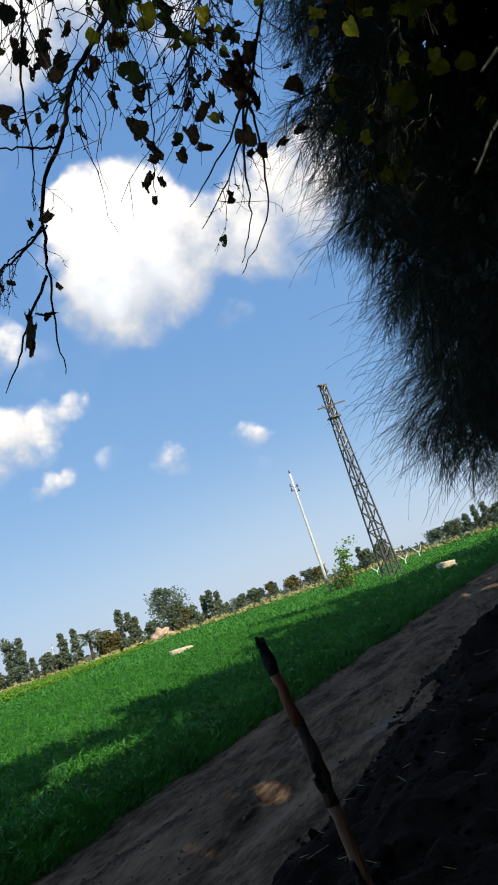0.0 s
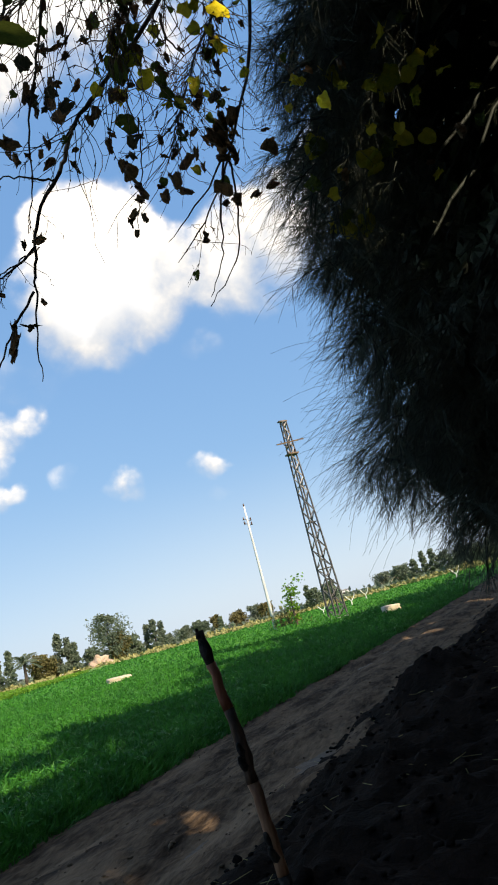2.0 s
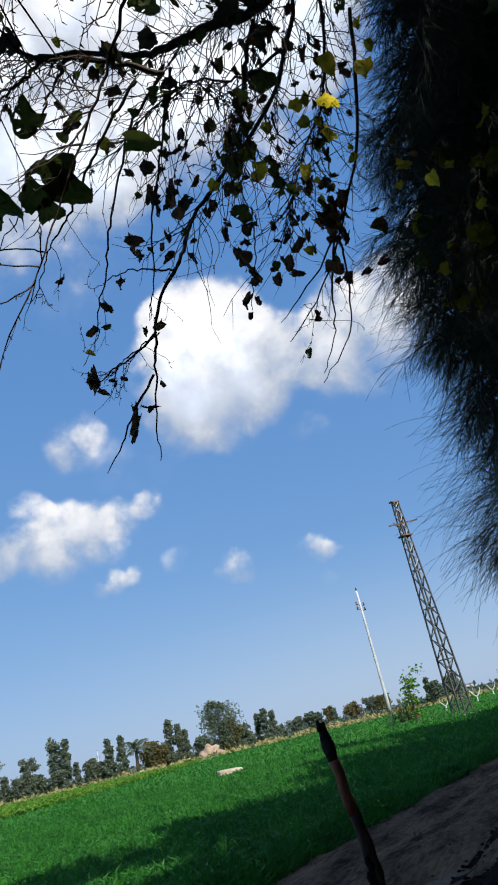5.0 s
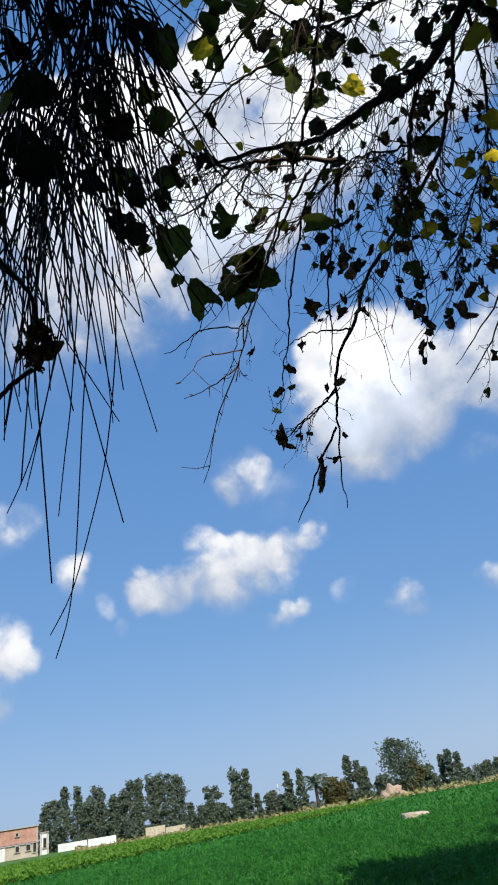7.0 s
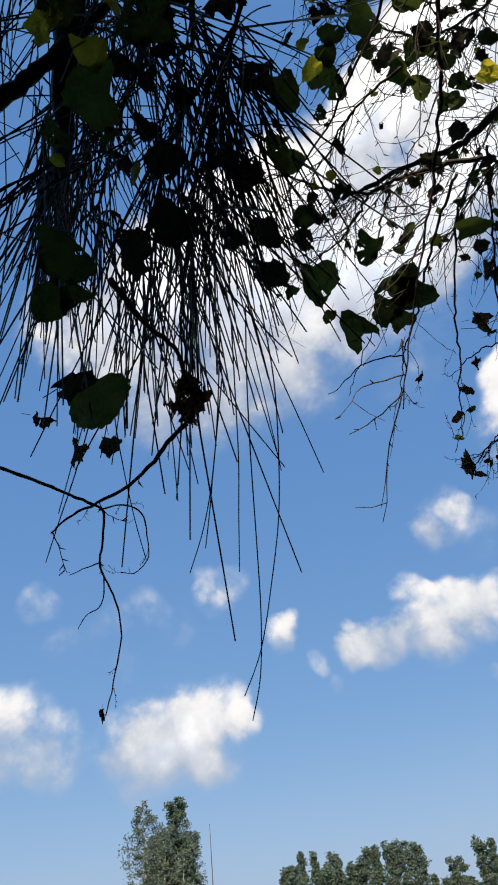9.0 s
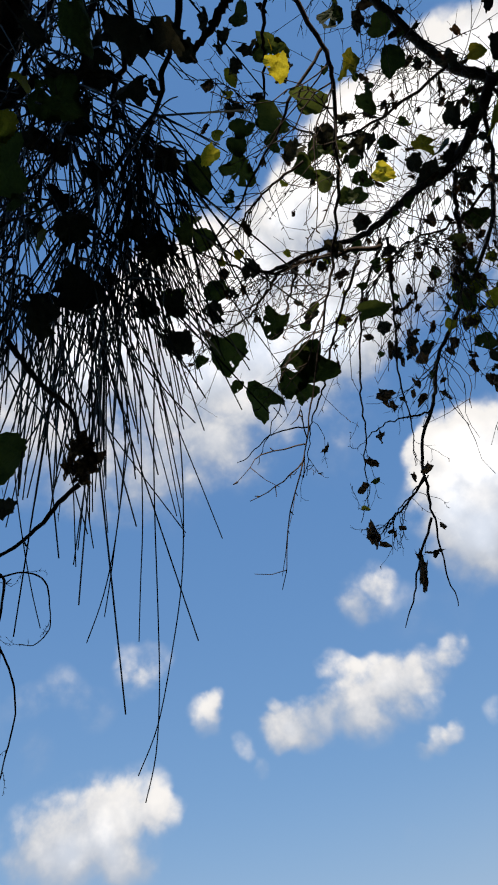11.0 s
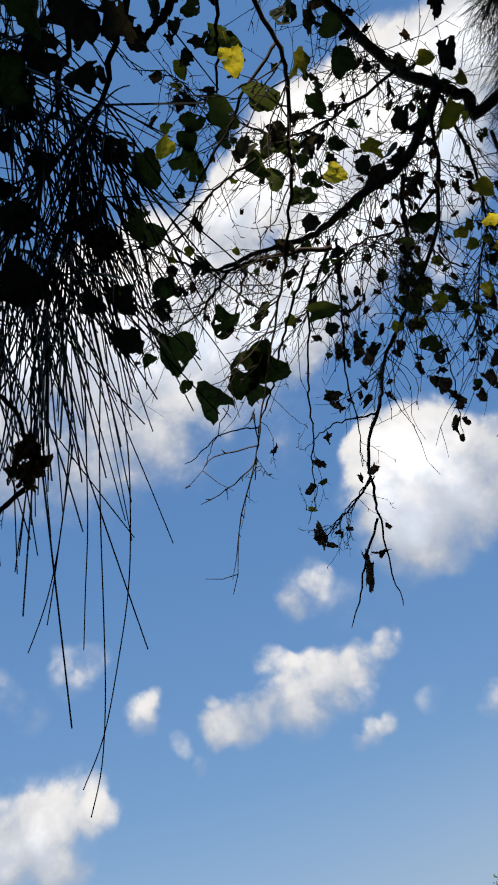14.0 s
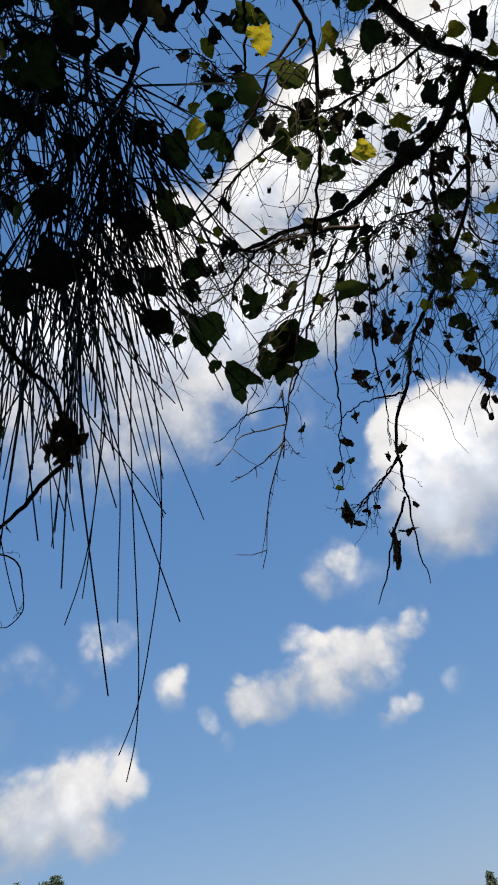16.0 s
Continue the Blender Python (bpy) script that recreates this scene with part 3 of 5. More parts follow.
# the trees along the field's far edge: bearing, distance, height, breadth
WOODS = [
    (CROWN, "spire", "pointed dark conifer-like field tree", ((38.2, 165, 9.0, 4.5), (36.8, 168, 12.5, 4.5), (35.9, 162, 12.0, 4.2), (34.1, 158, 9.8, 4.6), (31.3, 150, 10.9, 2.6), (27.5, 150, 4.9, 2.6), (23.1, 146, 9.4, 2.7), (19.9, 146, 7.6, 3.4), (18.9, 146, 7.6, 3.0), (13.9, 140, 6.0, 2.4), (-5.9, 150, 5.2, 2.2), (-15.2, 160, 5.2, 3.2), (-16.0, 160, 6.0, 3.0), (-16.8, 160, 6.2, 3.0), (1.8, 160, 3.6, 1.7))),
    (CROWN, "oval", "rounded dark field tree", ((37.5, 160, 9.6, 5.0), (35.1, 152, 8.9, 4.2), (33.3, 152, 8.3, 3.8), (25.1, 150, 3.8, 3.2), (21.3, 150, 4.3, 4.0), (9.2, 140, 4.2, 3.9), (12.7, 140, 3.8, 3.0), (3.7, 160, 3.9, 3.6), (3.2, 160, 3.6, 2.4), (-6.5, 150, 4.0, 2.8), (-7.8, 140, 4.4, 3.4), (-14.0, 170, 4.0, 5.0), (-17.8, 160, 5.0, 4.0), (-19.0, 150, 4.8, 4.2), (-20.3, 150, 5.0, 4.4), (-21.6, 150, 5.4, 5.0))),
    (CROWN_GREY, "column", "tall narrow poplar-like field tree with gaps", ((34.5, 160, 11.0, 3.6), (32.0, 150, 10.4, 3.4), (30.3, 150, 11.1, 2.8), (29.4, 150, 10.9, 3.6), (28.4, 150, 10.4, 3.0), (25.8, 150, 7.2, 3.4), (23.9, 148, 9.9, 3.2), (32.7, 152, 8.6, 2.8))),
    (CROWN_GREY, "spire", "slender grey-green pointed tree on the field's edge", ((15.1, 140, 8.2, 4.0), (14.4, 140, 7.1, 1.8), (8.0, 142, 5.9, 1.7), (7.4, 140, 6.4, 3.0), (6.8, 142, 5.8, 1.7), (6.2, 150, 2.8, 1.9), (22.4, 150, 4.6, 2.0))),
    (CROWN_GREY, "oval", "low hazy grey-green field tree", ((26.4, 150, 4.1, 4.0), (4.9, 160, 3.4, 4.0), (-1.2, 180, 4.2, 4.4), (-12.5, 190, 3.8, 5.0), (6.6, 150, 2.7, 2.2), (20.7, 150, 3.6, 3.0))),
    (CROWN_DRY, "oval", "olive-brown bushy tree on the field's edge", ((16.6, 136, 4.8, 4.2), (15.8, 140, 4.0, 3.6), (10.4, 128, 5.2, 3.6), (2.2, 170, 4.4, 2.6), (0.3, 180, 4.2, 4.4), (-2.2, 170, 4.0, 4.2))),
]
for leaves, outline, words, places in WOODS:
    for az, d, h, w in places:
        crown_tree("tree", words, polar(az, d), h, w * 0.86, leaves, outline, 0.06, 3000, 0.5)
crown_tree("tree", "broad leafy dark tree beside the rubble heap", polar(11.1, 128), 8.8, 6.0, CROWN, "oval", 0.08, 5200, 0.42)
palm(polar(17.8, 132), 6.8)

# scrub that closes the view between the trees
scrub = Soup()
for i in range(5200):
    az = rng.uniform(-32, 72)
    d = rng.uniform(150, 215)
    p = polar(az, d)
    k = 0.5 + 0.5 * noise.noise(Vector((az * 0.35, 3.1, 0)))
    p.z = rng.random() ** 1.3 * (0.5 + 1.3 * k)
    scrub.tuft(p, rng.uniform(0.9, 1.8), 0.1)
tagged(part("far_scrub", scrub.mesh(), CROWN_GREY, smooth=False), "hazy grey-green bushes along the horizon", "bushes", kind="stuff")
weeds = Soup()
for i in range(3600):
    az = rng.uniform(-24, 36)
    p = polar(az, rng.uniform(104, 122))
    p.z = rng.uniform(0.1, 0.9) * (0.6 + 0.6 * noise.noise(Vector((az * 0.6, 8.0, 0))))
    weeds.tuft(p, rng.uniform(0.4, 0.9), -0.2)
tagged(part("verge_weeds", weeds.mesh(), VERGE, smooth=False), "dry yellowish weeds on the far field verge", "weeds", kind="stuff")


# ---- the lattice mast and the pole ----
def lattice_mast(place, h, turn):
    t = thing("lattice_mast", "weathered steel lattice power mast standing in the wheat", "power mast", place)
    t.rotation_euler = (0, 0, turn)
    half = lambda z: 0.43 + (0.15 - 0.43) * (max(0.0, z) / h) ** 0.85
    corner = lambda i, z: Vector((half(z) * (1, -1, -1, 1)[i], half(z) * (1, 1, -1, -1)[i], z))
    for i in range(4):
        leg = Soup()
        leg.tube([corner(i, -0.3), corner(i, h)], 0.062, 0.05, 4)
        part("leg", leg.mesh(), STEEL, t, smooth=False)
    z, side = 0.15, 0
    while z < h - 0.3:
        step = 0.62 if z < 8 else 0.5
        for f in range(4):
            a, b = f, (f + 1) % 4
            if (side + f) % 2:
                a, b = b, a
            brace = Soup()
            brace.tube([corner(a, z), corner(b, min(z + step, h))], 0.034, 0.034, 4)
            # Dark below and pale above: sun and tree shadow in the colour, besides paint.
            part("brace", brace.mesh(), STEEL if z < 8.2 else STEEL_PALE, t, smooth=False)
        z += step
        side += 1
    for z in (0.75, 3.2, 6.2, 8.6, 10.9, 11.5, h):
        ring = Soup()
        for i in range(4):
            ring.tube([corner(i, z), corner((i + 1) % 4, z)], 0.03, 0.03, 4)
        part("collar", ring.mesh(), STEEL, t, smooth=False)
    arm = Soup()
    arm.tube([Vector((-1.05, -0.2, 11.55)), Vector((1.05, -0.2, 11.75))], 0.065, 0.065, 4)
    arm.tube([Vector((-0.7, -0.2, 11.75)), Vector((-0.17, 0, 11.2))], 0.025, 0.025, 4)
    part("crossarm", arm.mesh(), RUST, t, smooth=False)
    lower = Soup()
    lower.box((0, 0, 10.85), (0.75, 0.62, 0.09))
    part("platform", lower.mesh(), RUST, t, smooth=False)
    cap = Soup()
    cap.box((-0.05, 0, h + 0.06), (0.62, 0.3, 0.07))
    part("top_bracket", cap.mesh(), RUST, t, smooth=False)
    foot = Soup()
    foot.box((0, 0, -0.1), (1.4, 1.4, 0.5))
    part("footing", foot.mesh(), CONCRETE, t, smooth=False)
    return t


lattice_mast((5.8, 41.6, 0), 13.1, radians(24))


def white_pole(place, h):
    t = thing("utility_pole", "slim white-painted steel utility pole", "utility pole", place)
    shaft = Soup()
    shaft.tube([Vector((0, 0, h * f)) for f in (-0.03, 0.25, 0.5, 0.75, 1.0)], 0.13, 0.075, 12)
    part("shaft", shaft.mesh(), POLE, t)
    for side, z in ((-1, h - 1.05), (1, h - 1.2), (-1, h - 1.4), (1, h - 1.55)):
        bracket = Soup()
        bracket.tube([Vector((0, 0, z)), Vector((0.26 * side, 0, z + 0.02))], 0.03, 0.03, 5)
        b = part("bracket", bracket.mesh(), RUST, t)
        pot = Soup()
        pot.tube([Vector((0.26 * side, 0, z + f)) for f in (0.0, 0.06, 0.1, 0.17, 0.24)], 0.085, 0.05, 8, 0.2)
        part("insulator", pot.mesh(), CERAMIC, b)
    cap = Soup()
    cap.tube([Vector((0, 0, h - 0.02)), Vector((0, 0, h + 0.25))], 0.07, 0.05, 8)
    part("cap", cap.mesh(), CERAMIC, t)
    return t


white_pole((2.3, 51.6, 0), 9.9)
far_pole = white_pole(polar(20.7, 175), 6.5)
tagged(far_pole, "thin dark utility pole behind the fields")

crown_tree("sapling", "light green leafy sapling beside the pole", polar(-4.4, 50), 3.3, 1.6, BROADLEAF, "vase", 0.2, 420, 0.24, 0.1, group="")
crown_tree("shrub", "low scrubby bush at the sapling's foot", polar(-3.8, 51), 1.1, 2.4, CROWN_DRY, "oval", 0.05, 260, 0.26, group="")


def whitewashed_stump(place, h):
    t = thing("pruned_tree", "pruned forked tree with whitewashed trunk", "tree", place, "whitewashed trees")
    for name, pts, r in (("trunk", [Vector((0, 0, -0.1)), Vector((0.05, 0, h * 0.5))], 0.075), ("limb", [Vector((0.05, 0, h * 0.48)), Vector((-h * 0.25, 0, h * 0.8)), Vector((-h * 0.38, 0.1, h))], 0.05), ("limb", [Vector((0.05, 0, h * 0.48)), Vector((h * 0.3, 0, h * 0.75)), Vector((h * 0.4, -0.1, h * 1.05))], 0.05)):
        s = Soup()
        s.tube(smooth_line(pts, 3), r, r * 0.6, 7, 0.08)
        part(name, s.mesh(), WHITE, t)
    return t


for az, d, h in ((-6.8, 62, 0.9), (-9.3, 64, 1.2), (-18.2, 62, 1.1), (-10.6, 85, 1.3)):
    whitewashed_stump(polar(az, d), h)


def field_stone(place, size, turn):
    """A pale slab lying on the crop, broken at its edges."""
    bm = bmesh.new()
    bmesh.ops.create_cube(bm, size=1.0)
    bmesh.ops.subdivide_edges(bm, edges=bm.edges[:], cuts=4, use_grid_fill=True)
    for v in bm.verts:
        k = noise.noise(v.co * 3.1 + Vector(place)) * 0.16
        v.co = Vector((v.co.x * size[0] * (1 + k), v.co.y * size[1] * (1 + k), v.co.z * size[2] * (1 + k - 0.25 * abs(v.co.x))))
    bmesh.ops.bevel(bm, geom=[e for e in bm.edges if e.calc_face_angle(0) > 0.8], offset=0.03, segments=2, affect="EDGES")
    ob = part("stone_slab", bm, STONE)
    ob.location, ob.rotation_euler = place, (0.05, 0.04, turn)
    return tagged(ob, "pale limestone slab lying flat among the wheat", "stone slab", "field stones")


field_stone((-6.6, 34.4, 0.25), (1.15, 0.7, 0.26), 0.35)
field_stone((6.5, 29.7, 0.3), (0.75, 0.5, 0.3), 0.2)


def heap(place, w, h):
    bm = bmesh.new()
    bmesh.ops.create_icosphere(bm, subdivisions=4, radius=1.0)
    for v in bm.verts:
        k = 1 + 0.35 * noise.noise(v.co * 2.2) + 0.16 * noise.noise(v.co * 7) + 0.08 * noise.noise(v.co * 15)
        v.co = Vector((v.co.x * w * 0.5 * k, v.co.y * w * 0.35 * k, max(-0.1, v.co.z) * h * k))
    ob = part("mound", bm, STRAW)
    ob.location = place
    return tagged(ob, "reddish heap of brick rubble and straw", "heap")


heap(polar(12.1, 122), 4.2, 1.9)
heap(polar(51.0, 124), 15.0, 1.5)
heap(polar(55.5, 125), 9.0, 1.2)


# ---- the village ----
def house(az, d, w, h, depth, floors, wall_mats, label, windows=(), gates=(), open_front=False, balcony=False):
    """A flat-roofed house: one wall mesh a storey with its openings set in, a roof edge, columns and steps."""
    p = polar(az, d)
    t = thing("house", label, "house", p, "village houses")
    t.rotation_euler = (0, 0, radians(az))
    each = h / floors
    for i in range(floors):
        s = Soup()
        inset = 0.06 * i
        s.box((0, depth / 2, each * (i + 0.5) - (0.2 if i == 0 else 0)), (w - inset, depth - inset, each + (0.4 if i == 0 else 0) - 0.16))
        part("wall", s.mesh(), wall_mats[i], t, smooth=False)
        slab = Soup()
        slab.box((0, depth / 2 - 0.1, each * (i + 1) - 0.08), (w + 0.16, depth + 0.3, 0.13))
        part("floor_slab" if i < floors - 1 else "roof", slab.mesh(), CONCRETE, t, smooth=False)
    for x, z, ww, hh in windows:
        fr = Soup()
        for c, sz in (((x - ww / 2, -0.06, z), (0.12, 0.2, hh + 0.2)), ((x + ww / 2, -0.06, z), (0.12, 0.2, hh + 0.2)), ((x, -0.06, z + hh / 2), (ww, 0.2, 0.12)), ((x, -0.1, z - hh / 2), (ww + 0.3, 0.3, 0.12))):
            fr.box(c, sz)
        win = part("window", fr.mesh(), CONCRETE, t, smooth=False)
        pane = Soup()
        pane.box((x, -0.015, z), (ww - 0.1, 0.06, hh - 0.1))
        part("pane", pane.mesh(), DARK, win, smooth=False)
    for x, ww, hh in gates:
        g = Soup()
        for k in range(6):
            g.box((x - ww / 2 + ww * (k + 0.5) / 6, -0.05, hh / 2 - 0.1), (ww / 6 - 0.03, 0.12, hh + 0.2 + (0.18 if k % 2 else 0)))
        part("gate", g.mesh(), WHITE, t, "white-painted metal gate", smooth=False)
    for k in range(2):
        c = Soup()
        c.box((-w / 2 + 0.2 + (w - 0.4) * k, -0.02, h / 2), (0.24, 0.12, h - 0.1))
        part("column", c.mesh(), CONCRETE, t, smooth=False)
    rods = Soup()
    for k in range(5):
        x = -w / 2 + 0.3 + (w - 0.6) * k / 4
        rods.tube([Vector((x, 0.3, h)), Vector((x + rng.uniform(-0.1, 0.1), 0.3, h + rng.uniform(0.25, 0.6)))], 0.03, 0.02, 4)
    part("reinforcing_bars", rods.mesh(), RUST, t, smooth=False)
    return t


def roof_clutter(az, d, h, n):
    """Low parapet pieces and a water tank on a flat roof."""
    t = thing("roof_clutter", "pale broken parapet blocks and a tank on a flat roof", "parapet", polar(az, d) + Vector((0, 0, h)))
    t.rotation_euler = (0, 0, radians(az))
    for k in range(n):
        b = Soup()
        hh = rng.uniform(0.3, 0.9)
        b.box((rng.uniform(-2.4, 2.4), 1.0 + rng.uniform(-0.6, 1.6), hh / 2), (rng.uniform(0.4, 1.3), 0.3, hh), rng.uniform(-0.1, 0.1))
        part("parapet_block", b.mesh(), rng.choice((BRICK, WHITE, PLASTER)), t, smooth=False)
    if n < 5:
        return
    tank = Soup()
    tank.tube([Vector((1.2, 2.4, 0)), Vector((1.2, 2.4, 0.5)), Vector((1.2, 2.4, 0.95)), Vector((1.2, 2.4, 1.05))], 0.5, 0.42, 12)
    part("water_tank", tank.mesh(), WHITE, t)


for az, d, h, n in ((49.2, 148, 5.42, 5), (51.4, 154, 7.32, 5), (44.6, 150, 4.82, 4), (54.8, 158, 7.22, 5)):
    roof_clutter(az, d, h, n)
house(40.75, 146, 10.6, 5.3, 8, 2, (PLASTER, BRICK), "two-storey house of grey render and red brick", [(3.6, 1.9, 0.8, 1.0), (1.7, 1.9, 0.7, 1.0), (-2.6, 4.2, 1.0, 0.7), (1.6, 4.2, 0.6, 0.6), (4.7, 1.8, 0.6, 1.6)], [(-2.2, 3.6, 2.3)])
house(38.25, 145, 1.5, 4.0, 3, 1, (WHITE,), "small pale rendered porch beside the brick house", [(0.1, 2.2, 0.6, 1.6)])
house(44.6, 150, 6.2, 4.8, 6, 2, (PLASTER, BRICK), "unfinished brick house with dark open front", [(-1.4, 1.4, 2.2, 1.2), (1.6, 3.7, 1.6, 0.9)], [(1.2, 1.8, 2.0)])
house(49.2, 148, 6.2, 5.4, 7, 2, (BRICK, BRICK), "unfinished red-brick house with concrete frame", [(-2.0, 3.9, 1.6, 1.3), (0.4, 3.9, 1.8, 1.4), (2.2, 1.6, 1.2, 1.2)])
house(51.4, 154, 6.4, 7.3, 7, 3, (BRICK, BRICK, BRICK), "tall bare red-brick village house", [(-1.8, 6.0, 0.9, 0.9), (1.2, 6.0, 1.5, 0.9), (1.8, 3.9, 0.9, 0.9)])
house(53.5, 146, 6.4, 6.0, 5, 2, (WHITE, WHITE), "whitewashed village house with small dark windows", [(-1.9, 4.4, 1.2, 1.1), (0.6, 4.5, 0.8, 0.9), (2.2, 4.6, 0.5, 0.8), (-0.6, 4.3, 0.5, 1.2)])
house(54.8, 158, 8.5, 7.2, 6, 3, (BRICK, BRICK, BRICK), "red-brick house with a bare flat roof", [(-2.0, 5.9, 0.8, 0.9), (2.0, 5.9, 0.9, 0.9)])
house(57.3, 150, 6.6, 6.3, 6, 2, (BRICK, BRICK), "long low red-brick village house", [(-1.8, 4.6, 0.8, 1.3), (1.6, 4.6, 0.9, 0.9)])
house(60.5, 150, 8.0, 6.0, 6, 2, (BRICK, PLASTER), "brick village house at the field's edge", [(-2.0, 2.0, 0.8, 0.9), (2.0, 4.4, 0.9, 0.9)])
house(-8.8, 210, 5.0, 2.6, 4, 1, (WHITE,), "small white building far behind the mast", [(0.5, 1.3, 0.8, 0.9)])
house(-13.2, 230, 9.0, 2.8, 4, 1, (STONE,), "low pale building far across the field", [(-2.5, 1.3, 0.8, 0.9), (2.5, 1.3, 0.8, 0.9)])


def garden_wall(az0, az1, d, h, mat, label):
    a, b = polar(az0, d), polar(az1, d)
    n = max(2, int((b - a).length / 4))
    t = thing("garden_wall", label, "wall", a)
    for i in range(n):
        s = Soup()
        p, q = a.lerp(b, i / n) - a, a.lerp(b, (i + 0.97) / n) - a
        c = (p + q) / 2
        hh = h * rng.uniform(0.82, 1.1)
        s.box((c.x, c.y, hh / 2 - 0.2), ((q - p).length, 0.25, hh + 0.4), math.atan2(q.y - p.y, q.x - p.x))
        part("wall_panel", s.mesh(), mat, t, smooth=False)
    return t


garden_wall(37.3, 33.1, 142, 1.7, WHITE, "long whitewashed garden wall")
garden_wall(31.0, 28.0, 140, 1.7, STONE, "pale stone wall below the poplars")
garden_wall(58.5, 47.6, 130, 2.1, PLASTER, "tan plastered boundary wall before the houses")
garden_wall(15.2, 13.6, 128, 0.8, WHITE, "low white wall under the trees")


# ---- the stick ----
def walking_stick():
    t = thing("stick", "upright wooden stick with charred end and stripped bark", "stick", (0.36, 1.02, 0))
    # its line: planted in the bank, leaning a little
    top, foot = STICK_TOP, STICK_FOOT
    line = smooth_line([foot.lerp(top, f) + Vector((0.006 * math.sin(f * 9), 0.005 * math.cos(f * 7), 0)) for f in spaced(0, 1, 19)], 4, 0.0012)
    line = [p - t.location for p in line]
    n = len(line)
    cuts = [int(f * (n - 1)) for f in (0.0, 0.735, 0.83, 0.91, 0.965, 1.0)]
    for name, mat, a, b, r0, r1, wobble, label in (
        ("lower_shaft", CHARRED, 0, 1, 0.0105, 0.0098, 0.06, "dark barked foot"),
        ("worn_shaft", STICK, 1, 2, 0.0100, 0.0100, 0.10, "pale worn wood"),
        ("bark_shaft", STICK_BARK, 2, 3, 0.0112, 0.0098, 0.17, "dark scorched bark"),
        ("stripped_shaft", STICK_RED, 3, 4, 0.0094, 0.0090, 0.09, "reddish stripped wood"),
        ("charred_end", CHARRED, 4, 5, 0.0104, 0.0082, 0.24, "blackened broken end"),
    ):
        piece = Soup()
        piece.tube(line[cuts[a]:cuts[b] + 1], r0, r1, 9, wobble)
        part(name, piece.mesh(), mat, t, label)
    for k in range(3):
        p = line[-1]
        a = k * 2.1
        splinter = Soup()
        splinter.tube([p + Vector((0.005 * math.cos(a), 0.005 * math.sin(a), -0.012)), p + Vector((0.006 * math.cos(a), 0.006 * math.sin(a), 0.001 + 0.002 * k))], 0.0048, 0.0026, 6)
        part("splinter", splinter.mesh(), CHARRED, t)
    for f in (0.74, 0.755, 0.835, 0.86):
        p = line[int(f * (n - 1))]
        knot = Soup()
        knot.tube([p, p + Vector((-0.009, -0.009, 0.018)), p + Vector((-0.010, -0.014, 0.026))], 0.009, 0.003, 6)
        part("knot", knot.mesh(), CHARRED, t)
    return t


STICK_TOP, STICK_FOOT = Vector((-0.068, 1.19, 1.436)), Vector((0.10, 1.10, 0.02))
walking_stick()


# ---- needle-leaved trees along the track ----
def hang(soup, p, d, length, r, steps=3, fall=0.5):
    """One needle that starts along d and droops."""
    pts, v = [p], d.normalized()
    for i in range(steps):
        pts.append(pts[-1] + v * (length / steps))
        v = (v + Vector((0, 0, -fall / steps))).normalized()
    soup.tube(pts, r, r * 0.55, 3)


EDGE = ((-0.5, -22.4), (1.5, -21.0), (3.7, -19.5), (5.7, -17.9), (7.3, -16.3), (10.0, -15.3), (13.5, -15.9), (17.5, -17.1), (21.7, -16.7), (25.7, -16.3), (30.6, -16.0), (36.0, -16.4), (42.7, -19.2), (46.4, -21.5), (52.0, -26.0), (57.0, -31.0), (63.0, -45.0), (80.0, -85.0))


def edge_at(el):
    for (e0, a0), (e1, a1) in zip(EDGE, EDGE[1:]):
        if el <= e1:
            return a0 + (a1 - a0) * max(0.0, el - e0) / (e1 - e0) + 0.8 * math.sin(el * 0.75) + 0.5 * math.sin(el * 1.9)
    return EDGE[-1][1]


def in_clearing(p):
    """True in the open space between the trees and the field."""
    v = p - STAND
    if v.y < -0.8 and v.length > 1.8:
        return False
    az = math.degrees(math.atan2(-v.x, v.y))
    el = math.degrees(math.atan2(v.z, math.hypot(v.x, v.y)))
    if az > 90 or az < -90:
        return v.length < 1.6
    if v.length < 4.6:
        return az > -50 or v.length < 1.8
    return az > edge_at(el) - 1.5


# gaps in the crowns through which the sun reaches the track and the near wheat: place on the ground, breadth
TO_SUN = Vector((math.sin(radians(SUN_TURN)) * math.cos(radians(SUN_HEIGHT)), math.cos(radians(SUN_TURN)) * math.cos(radians(SUN_HEIGHT)), math.sin(radians(SUN_HEIGHT))))
GAPS = [(along(4.95, -3.45), 0.14), (along(5.02, -3.75), 0.14), (along(5.9, -7.2), 0.3), (along(6.8, -7.8), 0.4), (along(7.2, -7.4), 0.3), (along(17.0, -4.1), 0.4), (along(25.0, -3.8), 0.5), (along(29.4, -7.9), 0.6)]
GAPS += [(at(-31, 42, 3.1), 0.03), (at(-25, 33, 3.1), 0.0), (at(-22, 42, 3.0), 0.02), (at(-27, 43, 3.0), 0.03), (at(-24, 38, 3.0), 0.0), (at(-34, 39, 3.2), -0.05), (at(-36, 46, 3.2), 0.0)]
# the gaps over the mulberry and the stick
GAPS += [(at(5.1, 40.7, 1.38), 0.04), (at(-3.0, 46.0, 1.37), 0.10), (at(22.8, 64.6, 0.75), 0.14), (at(-17.5, 56.5, 1.45), 0.16), (at(-21.0, 58.0, 1.5), 0.12), (at(-8.4, 57.4, 1.37), 0.08), (at(-6.6, 65.6, 1.37), 0.05), (at(24.0, 45.5, 1.1), 0.03), (at(3.5, 51.8, 1.37), 0.06), (Vector((-0.055, 1.18, 1.36)), -0.05)]


